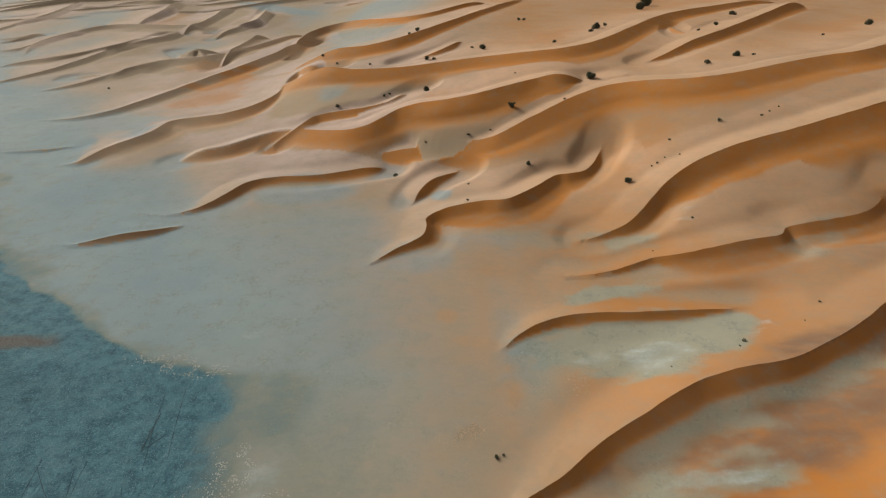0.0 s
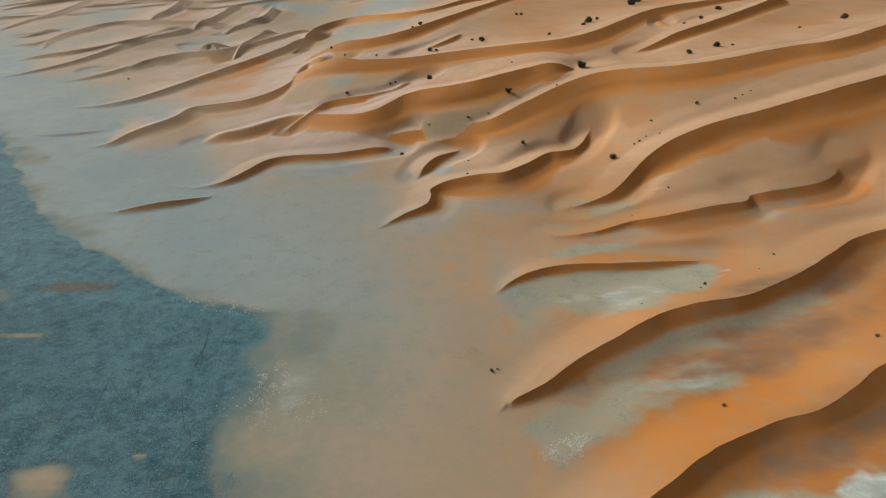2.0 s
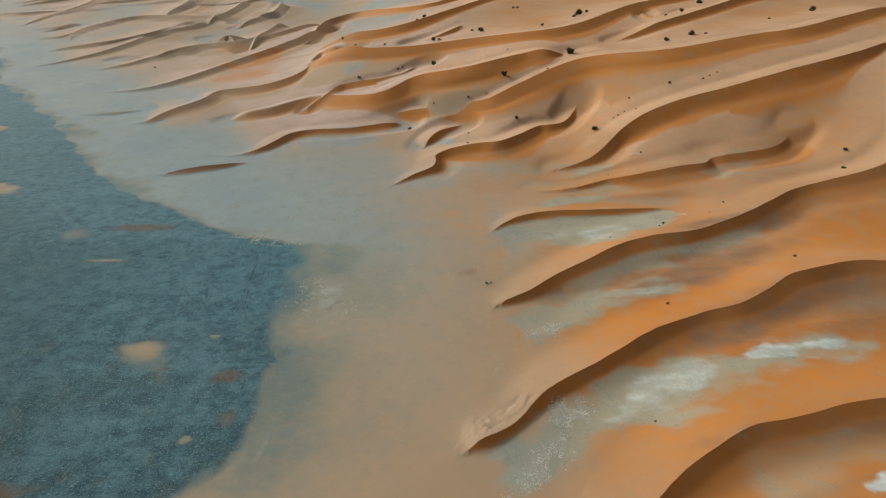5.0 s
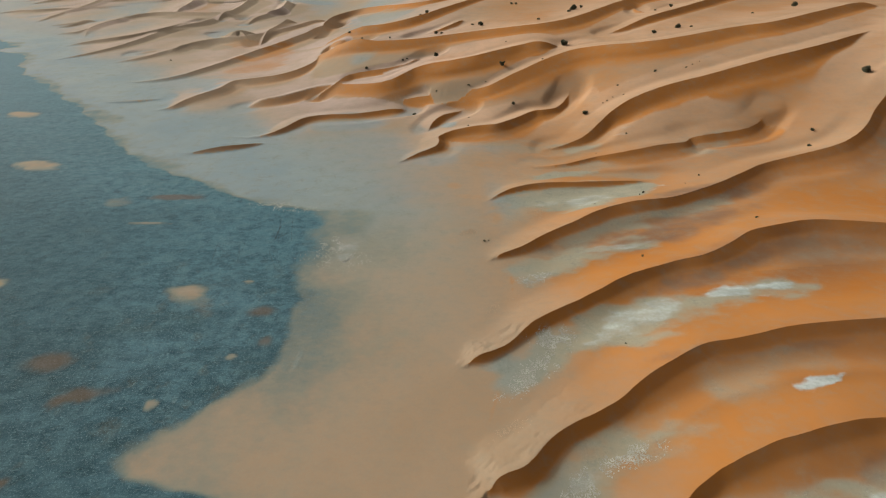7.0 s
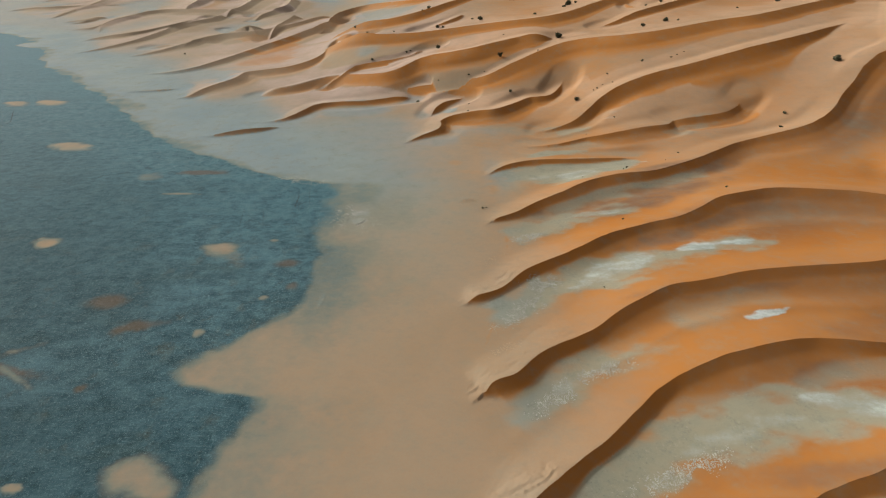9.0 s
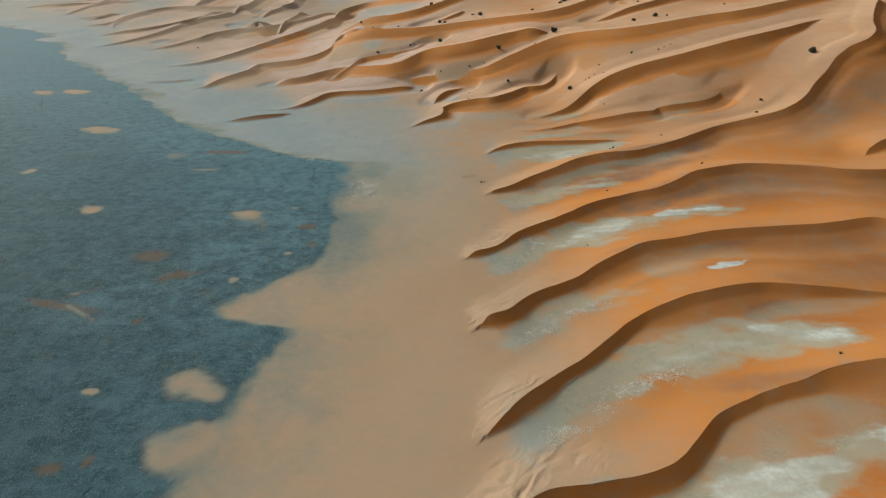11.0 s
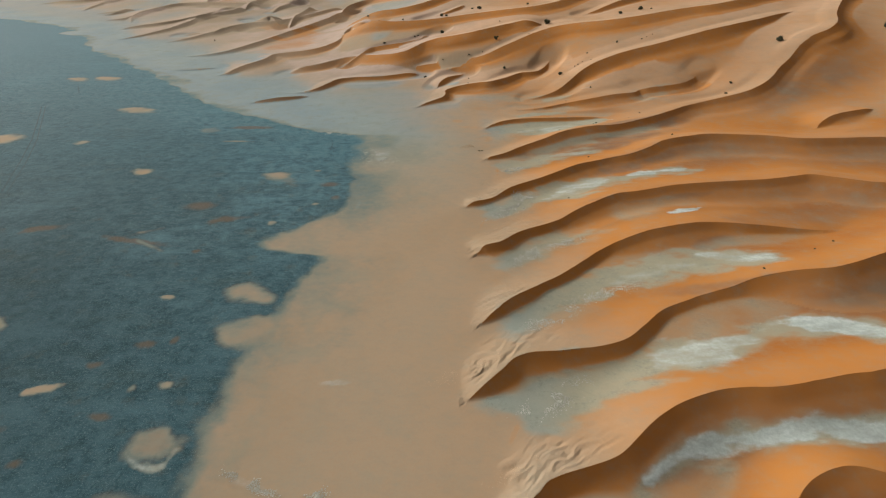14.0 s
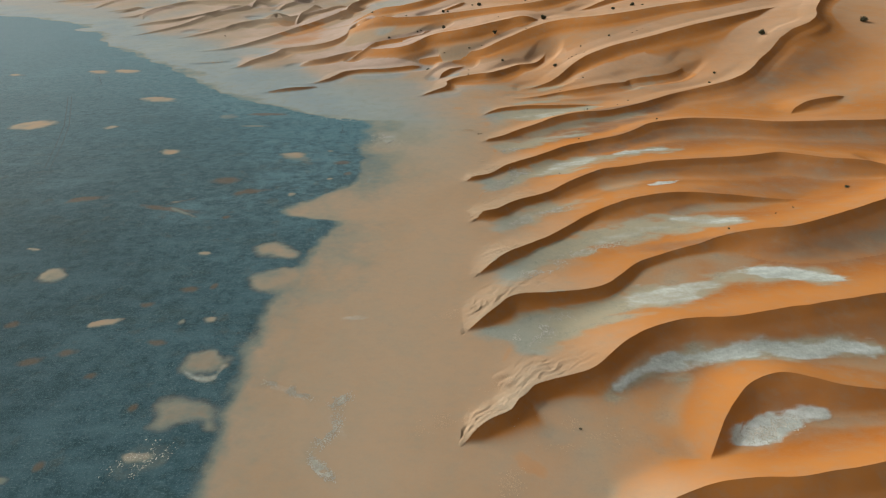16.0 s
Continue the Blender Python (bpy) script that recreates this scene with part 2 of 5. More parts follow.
def dune(lee, face, apron, w_start, w_end, crest, crust=0.0, ends=True):
    """A ridge. Near side: a slip face of lee degrees and up to face metres, then an apron of that slope;
    its back runs out over w_start to w_end metres. crust: how far the wind has cut its foremost end."""
    c = np.array(crest, float)
    # both ends run down to the sheet
    for end, inner in ((0, 1), (-1, -2)):
        low = float(plinth(c[end, 0], c[end, 1]))
        over = c[end, 2] - low
        if ends and over > 0.8:
            away = (c[end, :2] - c[inner, :2]) / np.hypot(*(c[end, :2] - c[inner, :2]))
            q = np.array([[*(c[end, :2] + max(2.4 * over, 0.7 * np.hypot(*(c[end, :2] - c[inner, :2]))) * away), low + 0.1]])
            c = np.vstack([q, c]) if end == 0 else np.vstack([c, q])
    p = np.vstack([2 * c[0] - c[1], c, 2 * c[-1] - c[-2]])
    steps, line = 6, []
    for i in range(1, len(p) - 2):
        for k in np.arange(steps) / steps:
            a, b, d, e = p[i - 1], p[i], p[i + 1], p[i + 2]
            line.append(0.5 * (2 * b + (d - a) * k + (2 * a - 5 * b + 4 * d - e) * k * k + (3 * b - a - 3 * d + e) * k ** 3))
    line = np.array(line + [p[-2]])
    DUNES.append((math.tan(math.radians(lee)), face, apron, w_start, w_end, line, crust))


dune(31, 1.5, 0.37, 7, 8, [(21.4, -94.7, 2), (26.2, -93.2, 3), (31.9, -92.6, 3.8), (37.3, -92.6, 4.2), (42.8, -92.2, 4.6), (51.4, -91, 4.9), (65.7, -88.6, 4.8), (85, -85, 4)])
dune(29, 1.4, 0.46, 9, 9, [(33.1, -84.9, 0.3), (37.2, -80.2, 1.2), (40.7, -77.1, 2.1), (44, -75.5, 2.7), (47.4, -75, 2.9), (51, -75.7, 2.7), (55.6, -77, 2.2), (62.1, -77.8, 1.7), (70, -78, 1)])
dune(33, 1.8, 0.33, 5, 5, [(-3.1, -84.7, 0.2), (-1.4, -83.4, 1.2), (0.8, -82, 1.6), (3.9, -80.6, 1.6), (5.4, -78.8, 1.8)], 1)
dune(33, 1.4, 0.46, 8, 16, [(5.7, -78.3, 0.6), (6.9, -77.2, 1.3), (8.5, -75.6, 1.5), (13.4, -73.8, 1.3), (18.5, -71.9, 1.4), (24.1, -68.1, 2.4), (28.9, -65.2, 2.8), (35.7, -63, 3), (40.8, -62.6, 3.2), (45.8, -62.6, 3.4), (53.4, -61.3, 3.8), (62.1, -60.1, 4.2), (75.5, -58.2, 4.6), (95, -54, 4.5)], 0.7)
dune(33, 1.5, 0.46, 8, 18, [(-1.3, -61.6, 0.3), (1.2, -59.5, 1.4), (4.1, -56.9, 1.9), (6.5, -54.6, 2), (10, -53.3, 1.9), (15.7, -52.7, 1.3), (21.8, -51.3, 0.7), (27, -49.2, 0.4), (31.5, -45.9, 0.4), (36.4, -42.1, 0.5), (43.7, -38.8, 0.8), (52.1, -36.4, 1.6), (60.3, -34.5, 3), (66.4, -34.4, 4), (72.6, -34.3, 4.6), (80, -32.5, 5), (88.3, -29.5, 5.4), (100.4, -25, 6), (118, -17, 6)], 1)
dune(33, 1.3, 0.37, 8, 20, [(1.7, -44.6, 0.3), (4.4, -41.9, 1), (8.5, -38.3, 1.3), (14.3, -33.6, 0.5), (20.5, -29.1, 0.2), (25.5, -24.9, 0.1), (30.7, -20.9, 0.4), (37.1, -17.9, 1.6), (45, -15.7, 2.6), (53, -14, 2.7), (59.4, -13.1, 2.3), (68.4, -13.5, 1.8), (77.1, -14.4, 1.1), (85.6, -15.4, 0.8), (90, -15.7, 0.4), (96, -16, 0.1)], 0.6)
dune(33, 1.4, 0.37, 8, 26, [(2.6, -21.6, 0.5), (4.1, -20.4, 1.6), (7.9, -18.6, 1.5), (12.9, -13.7, 0.9), (19.6, -10.1, 0.6), (24.8, -7.1, 0.7), (32.1, -2.3, 1.7), (39.3, 1.2, 2.6), (46.2, 2.4, 2.8), (55.1, 4.4, 3.2), (63.9, 5.6, 3.4), (81, 6.5, 3.6), (90, 7.8, 3.8), (95.4, 8.4, 4), (100.9, 6.4, 4), (107.4, 3.6, 4), (114.5, 2.1, 4), (135, -2, 3)], 0.6)
dune(33, 1.8, 0.37, 8, 24, [(0.8, -0.1, 0.3), (3.2, 1.4, 1), (8.5, 4.6, 0.5), (14.3, 10.4, 0.7), (23.9, 15.9, 1), (34, 21.4, 1.8), (44.2, 25.4, 2), (52.2, 27.3, 2.7), (58.7, 30.2, 3.5), (65.3, 33.4, 4.6), (76.1, 36.3, 5), (86, 36.4, 5), (96.9, 34.7, 5), (106.9, 31.9, 5), (122.1, 31.7, 5), (145, 32.2, 5), (175, 35, 5), (200, 38, 4)], 0.5)
dune(32, 2.0, 0.37, 8, 28, [(9.3, 31.4, 0.1), (10.5, 32.3, 0.4), (15.4, 35.1, 0.5), (21, 39.3, 0.9), (24.8, 41.7, 1.2), (29.6, 44, 1.8), (34.4, 46.2, 2.7), (39.6, 48.5, 3), (45.4, 50, 3.4), (51.4, 51.3, 3.3), (58.3, 53.5, 3), (65.8, 56.6, 3.2), (72.4, 60.4, 3.3), (79.2, 64.5, 3.5), (90.6, 70.9, 4), (102.7, 73.2, 5.7), (115.4, 76.6, 7.8), (125.7, 84, 9.9), (138.8, 97, 13.8), (146.7, 104.3, 17.4), (154.1, 109.8, 20.1), (163.5, 113.8, 22.2), (170.6, 119.7, 24.3), (180.3, 135.8, 26.2), (215, 180, 28)], 0.3)
dune(31, 1.9, 0.33, 12, 14, [(121.4, 45.5, 1.9), (124.6, 48.7, 3.9), (129.4, 51.4, 5.2), (136.6, 54, 5.6), (145.2, 56.7, 5.6)])
dune(32, 1.8, 0.33, 7, 10, [(10.7, 58.7, 0.2), (13.5, 61.3, 0.6), (17.2, 63.6, 1), (22.4, 65.2, 1.1), (28.8, 65.8, 1.2), (35.8, 65.9, 1.2), (43.6, 66.3, 1.1), (51.8, 66.7, 0.8), (59.5, 66.6, 0.3)], 0.2)
dune(32, 2.2, 0.33, 9, 34, [(25.2, 78.3, 0.4), (31, 78.4, 0.6), (37.2, 79.6, 0.9), (44.1, 82.5, 1.3), (49.9, 82.5, 2.3), (57.3, 83.5, 3.2), (64.9, 84.9, 4), (73.1, 86.5, 4.2), (76, 89.2, 4.2), (81, 89.7, 5), (89.2, 91, 5.5), (96.9, 93.1, 6.2), (103, 98, 7.2), (107, 102.1, 8)])
dune(33, 9, 0.4, 22, 30, [(33.2, 91.1, 0.9), (38.4, 92.6, 1.8), (43.4, 94.9, 3), (47.6, 98.1, 4.3), (50.7, 101.6, 5.7), (54, 104.7, 7.4), (59.4, 108, 9.6), (66.9, 111.6, 11.8), (76.1, 114.8, 13.8), (86.2, 117.2, 15.5), (96, 119.2, 17.1), (106.2, 121.5, 19), (118.8, 124.7, 21), (135.2, 130.7, 22.7), (154.9, 140.9, 23.9), (176.1, 153.7, 24.2)])
dune(32, 2.5, 0.33, 9, 22, [(-16, 84.1, 0.3), (-10.6, 88.5, 1.2), (-5, 92.2, 2), (-3.8, 96.4, 2.2), (-3.8, 100.1, 2.4), (1, 103.2, 3.2), (9.5, 104.8, 4.2), (16.5, 104.9, 4.8), (24.7, 111.3, 4.9), (30.9, 116.8, 5.1), (35, 117.8, 5.2), (40.2, 120.1, 5.2), (45.5, 128.4, 6.1), (49.2, 135.5, 8)])
dune(31, 1.8, 0.33, 9, 14, [(-7.1, 111.7, 0.9), (-5.6, 115.5, 2.3), (-1.8, 121.6, 2.7), (5.5, 126.5, 2.4)])
dune(23, 7.5, 0.5, 18, 38, [(-21.7, 135.5, 2.4), (-18.8, 136.9, 3.4), (-15.2, 137.9, 4.2), (-9.7, 138.1, 4.9), (-1.6, 137.5, 5.8), (7.5, 136.5, 7.1), (14.8, 136.5, 8.8), (21.3, 138.8, 10.8), (29.6, 143.5, 13.1), (39.3, 149.2, 15.6), (48.8, 153.1, 17.7), (57.7, 154, 19.2), (65.7, 152.3, 20.4), (73.3, 149, 21.4), (82.7, 147.3, 22.5), (94.9, 149.2, 23.7), (108.6, 152.7, 25), (121.1, 155.1, 26.1), (131.2, 156.3, 26.9), (144.4, 162.6, 27.6), (167.8, 178.6, 27.9), (200, 200, 28)])
dune(27, 8, 0.8, 18, 34, [(-77, 144.6, 3), (-69.2, 147.2, 3.8), (-61.8, 152.5, 4.5), (-53.7, 155.5, 5.4), (-45, 153.4, 6.3), (-36.6, 149.2, 7.3), (-29.2, 146.8, 8.4), (-23.2, 147.6, 9.5), (-18.5, 150.8, 10.8), (-13.6, 154.6, 12.2), (-6.8, 155.6, 13.7), (2, 154, 15.2), (11.6, 154.1, 16.7), (21.5, 157.6, 18.1), (31.2, 161.2, 19.2), (41.6, 162.4, 20)])
dune(28, 1.8, 0.33, 10, 14, [(-44.6, 157.3, 8.2), (-41, 160.2, 8.8), (-34.2, 161.6, 9.6), (-25.4, 162.4, 10.6), (-18, 164.9, 11.5), (-12.7, 170.2, 12.2)])
dune(32, 1.8, 0.33, 9, 26, [(-78.4, 108.5, 0.1), (-70.6, 107.7, 0.4), (-65.3, 109.1, 0.9), (-61.6, 111.8, 1.5), (-58.6, 116.2, 1.9), (-55.4, 121.8, 2.2), (-50.1, 125, 2.2), (-42.5, 125.6, 2.3), (-34.9, 126.3, 2.3), (-27.8, 128, 2.5), (-20.2, 130, 2.6)], 0.3)
dune(33, 1.8, 0.33, 4, 4, [(-93.2, 94.5, 0.1), (-86.2, 94.1, 0.6), (-81.1, 95.3, 1.2), (-75.6, 97, 1.5), (-69.7, 99, 1.2), (-65.5, 101.4, 0.6)], 0.8)
dune(21, 3.0, 0.27, 10, 42, [(-126.2, 138.6, 0.1), (-120.5, 141.3, 0.3), (-115.4, 142.6, 1.2), (-111.4, 148.8, 2.4), (-106.5, 154.1, 3.2), (-101.1, 162.4, 3.6), (-99.8, 172.5, 3.6), (-90.7, 175.9, 4), (-80.8, 178, 4.6), (-72.2, 185.1, 5.5), (-66.4, 196.6, 6.5), (-65.7, 212.9, 8), (-62, 219.1, 10), (-53.7, 215.7, 13)], 0.3)
dune(33, 1.8, 0.33, 4, 4, [(-149.5, 153.5, 0.3), (-141.2, 153.7, 0.8), (-133.3, 154.7, 0.8), (-127.6, 158.2, 0.4)], 0.8)
dune(21, 3.0, 0.27, 14, 42, [(-162, 187.9, 0.1), (-149.6, 186.5, 0.7), (-136, 190.8, 1.8), (-126.1, 202.8, 2.8), (-118.6, 217.2, 3.5), (-110, 231, 4.7), (-99.2, 245.6, 6.5), (-88.2, 262.8, 8.2), (-79.1, 283.4, 9.5)])
dune(29, 6, 0.1, 26, 34, [(-79.1, 283.4, 9.5), (-79.3, 296.5, 10.6), (-76.8, 311.4, 11.3), (-68.4, 323.3, 12.6), (-55, 324.4, 14.8), (-39.4, 311, 17.5), (-22.8, 290.8, 20.7), (-3.8, 285.1, 23.8), (17.6, 302.3, 26.2)])
dune(23, 7, 0.5, 18, 34, [(-46.5, 196.8, 16), (-32.9, 191.2, 16.5), (-16.8, 189.1, 17.3), (-0, 189.7, 18.7), (15.9, 189.1, 20.5), (31.8, 186.6, 22.4), (46.8, 186.2, 23.9), (60.5, 192, 25.2), (75, 205.2, 26.7), (92, 223.9, 27.7), (111.1, 242, 27.9), (134.7, 259.2, 27.5), (166.2, 280.5, 27)])
dune(28, 1.8, 0.33, 10, 12, [(-9.8, 203.9, 16.6), (-2.5, 207, 18.7), (4.2, 212.3, 20.3), (8.5, 217.7, 20.8)])
dune(25, 6, 0.4, 14, 24, [(-47.2, 226.2, 17), (-32.2, 223, 19.1), (-18.9, 225, 21.4), (-6.5, 234, 23.4), (6.8, 248.4, 25.2), (22.4, 271.5, 26.2), (40.5, 305.3, 26)])
dune(27, 6, 0.4, 14, 24, [(77.9, 177.3, 21.9), (86.3, 182.2, 23.9), (95, 188.4, 25.5), (104.9, 195.3, 26.4), (120.6, 208.6, 27), (144.7, 231.6, 27.5), (174.4, 260.6, 28)])
dune(26, 1.8, 0.33, 8, 10, [(97.6, 215.9, 24.8), (96.4, 205.4, 25.1), (100.6, 202, 25.2), (111.5, 209.2, 25), (124.9, 221.8, 24.5)])
dune(21, 3.0, 0.27, 16, 40, [(-187.6, 231.4, 0.5), (-175.8, 237.6, 2), (-165.4, 249.5, 3.5), (-156.2, 262.5, 4.9), (-144.1, 268.7, 5.9), (-129, 269.2, 6.6), (-115.9, 275.9, 7.2), (-105, 296.7, 7.4), (-92.2, 327.7, 7)])
dune(21, 3.0, 0.27, 10, 12, [(-113.5, 273.3, 8), (-112.6, 289.2, 8.6), (-111.6, 304.8, 8.9), (-110.3, 317.7, 9)])
dune(21, 3.0, 0.27, 7, 8, [(-139, 273.5, 7), (-136.1, 277.8, 7.6), (-131.7, 282.5, 8)])
dune(21, 3.0, 0.27, 14, 36, [(-233.1, 240.8, 0.2), (-222.1, 248.2, 1), (-213.2, 257.2, 2), (-205.8, 269.1, 3), (-201, 286.9, 3.9), (-198.2, 309.2, 4.5), (-193.1, 328.9, 4.9), (-186.5, 344.8, 4.9), (-184.1, 361.5, 4.5)])
dune(21, 3.0, 0.27, 14, 28, [(-245.7, 286, 1), (-236.7, 291.7, 2), (-225.1, 297.6, 2.9), (-214.1, 307.5, 3.5), (-206, 323.9, 3.9), (-199.4, 344.9, 4)])
dune(21, 3.0, 0.27, 14, 24, [(-264.1, 326.4, 1), (-271.9, 343.4, 2), (-272.3, 360.2, 2.9), (-268.4, 378.8, 3.5), (-263.4, 396.3, 4), (-250.8, 404.4, 4.5), (-228, 400.4, 4.9), (-203.9, 393.2, 5), (-184.1, 389.5, 5)])
dune(21, 3.0, 0.27, 12, 12, [(-315.1, 370.2, 1), (-302.5, 372, 2), (-297.4, 381.9, 2.5)])
dune(21, 3.0, 0.27, 12, 12, [(-282.9, 328.2, 1), (-273, 329.7, 1.8), (-270.7, 339.9, 2)])
dune(21, 3.0, 0.27, 10, 12, [(-269.9, 349.5, 2), (-268.3, 369.4, 2.6), (-268.5, 394.8, 3)])
dune(21, 3.0, 0.27, 20, 26, [(-184.5, 385.7, 5.2), (-182.4, 403, 5.6), (-184.9, 435.2, 5.9), (-190.7, 476.6, 6)])
dune(21, 3.0, 0.27, 20, 26, [(-232.1, 408.8, 5), (-237, 432.1, 6), (-244.5, 471.6, 6.8), (-256.5, 523.5, 7)])
dune(21, 3.0, 0.27, 24, 30, [(-349.5, 415.9, 2), (-353.6, 455.1, 3), (-361.6, 500.3, 3.8), (-376.3, 551.3, 4)])
dune(21, 3.0, 0.27, 20, 20, [(-151, 367.7, 4), (-144.4, 385.9, 5), (-141.9, 412.5, 5.8), (-147.8, 452.2, 6)])
dune(28, 1.5, 0.3, 12, 16, [(-381.0, 570.1, 4.1), (-354.7, 500.5, 3.7), (-347.1, 462.5, 3.8), (-348.9, 440.8, 3.4), (-359.7, 429.1, 1.8)])
dune(27, 1.4, 0.3, 10, 14, [(-277.9, 420.0, 1.3), (-264.9, 379.2, 3.5), (-267.8, 364.7, 3.3), (-268.9, 348.7, 2.8), (-268.2, 333.6, 1.7)])
dune(27, 1.2, 0.3, 8, 10, [(-306.8, 359.1, 0.6), (-297.3, 363.3, 1.9), (-296.2, 379.6, 1.7)])
dune(27, 1.6, 0.3, 12, 16, [(-244.7, 286.1, 1.3), (-232.3, 288.8, 2.9), (-217.4, 291.5, 3.9), (-207.5, 302.5, 4.6), (-197.1, 312.0, 6.1), (-197.8, 348.9, 3.6)])
dune(27, 1.8, 0.3, 14, 18, [(-266.5, 560.3, 4.2), (-240.2, 469.5, 7.3), (-234.5, 432.7, 7.1), (-232.8, 410.5, 5.6)])
dune(26, 1.6, 0.3, 12, 14, [(-161.0, 493.2, 2.1), (-140.1, 405.2, 6.6), (-144.1, 384.4, 6.2), (-156.3, 381.2, 2.7)])
dune(26, 1.2, 0.3, 8, 10, [(-184.8, 253.3, 1.3), (-176.9, 252.9, 2.4), (-163.8, 248.6, 3.7), (-159.1, 259.0, 4.5)])
dune(24, 1.2, 0.3, 8, 8, [(-152.9, 300.3, 1.8), (-136.0, 276.0, 8.2), (-131.7, 278.0, 8.0), (-125.5, 269.5, 6.7)])

NAMED = len(DUNES)

# the ridges of the distance, in staggered rows
dice = random.Random(7)
for row in range(20):
    y0 = 380 + 27 * row + 0.9 * row * row
    x0 = -330 - 0.55 * (y0 - 380) + dice.uniform(-60, 60)
    while x0 < 0.85 * y0 + 60:
        length = dice.uniform(90, 210)
        high, lean = dice.uniform(3, 8), dice.uniform(0.3, 0.85)
        path = []
        for k in range(7):
            u = k / 6
            x = x0 + length * u
            y = y0 + lean * length * u + 12 * math.sin(4.5 * u + row + x0 * 0.03) + dice.uniform(-3, 3)
            path.append((x, y, float(plinth(np.array(x), np.array(y))) + high * math.sin(math.pi * min(1, 0.08 + u)) ** 0.6 * (0.75 + 0.25 * u)))
        if not (y0 < 470 and -400 < x0 < 60):
            dune(dice.uniform(26, 31), dice.uniform(1.6, 4), 0.15, 24, 36, path)
        x0 += length * dice.uniform(0.7, 1.0)

# sheet of land: close-set where the view passes, wide-set out to the horizon
ROWS_Y = [-2500, -1200, -600, -300, -200, -160, -140, -125, -118]
y = -112.0
while y < 900:
    ROWS_Y.append(y)
    y += 0.0028 * (y + 180)
ROWS_Y += [960, 1050, 1200, 1450, 1900, 2600, 3600, 4800]
ROWS_Y = np.array(ROWS_Y, float)
side = np.array([0.02, 0.06, 0.15, 0.4, 1.0, 2.2, 4.5, 9.0])
COLS = np.concatenate([-1 - side[::-1], np.linspace(-1, 1, 1081), 1 + side])
half = 0.80 * np.clip(ROWS_Y + 125, 0, 1200) + 46
GX, GY = COLS[None, :] * half[:, None], np.repeat(ROWS_Y[:, None], len(COLS), 1)
ny, nx = GX.shape
X, Y = GX.ravel(), GY.ravel()

FLAT_EDGE = [(-112, -39.5), (-92, -38.6), (-84, -39.3), (-76, -40.9), (-66, -41.7), (-54, -41.4), (-49, -39.5), (-43, -38.6), (-39, -36.6), (-32, -35.5), (-24, -32.2), (-22, -33), (-21, -38.6), (-19, -44.9), (-17, -47.5), (-13, -44.8), (-8, -39.8), (-3, -34.3), (1, -30.4), (9, -29.8), (15, -31), (25, -34.5), (33, -35), (41, -37), (53, -39), (57, -51.7), (62, -60), (70, -69.6), (81, -88), (99, -108.4), (124, -134), (160, -168), (193, -203), (244, -250.9), (297, -305.5), (342, -369.9), (364, -417.4), (900, -1200)]


def shores(x, y):
    e = np.array(FLAT_EDGE, float)
    edge = np.interp(y, e[:, 0], e[:, 1])
    wobble = 3.6 * cloud(x, y, 6, 31, 6) + 0.06 * np.clip(y, 0, 400) * cloud(0.35 * x, y, 16, 33, 5)
    return edge + wobble - x


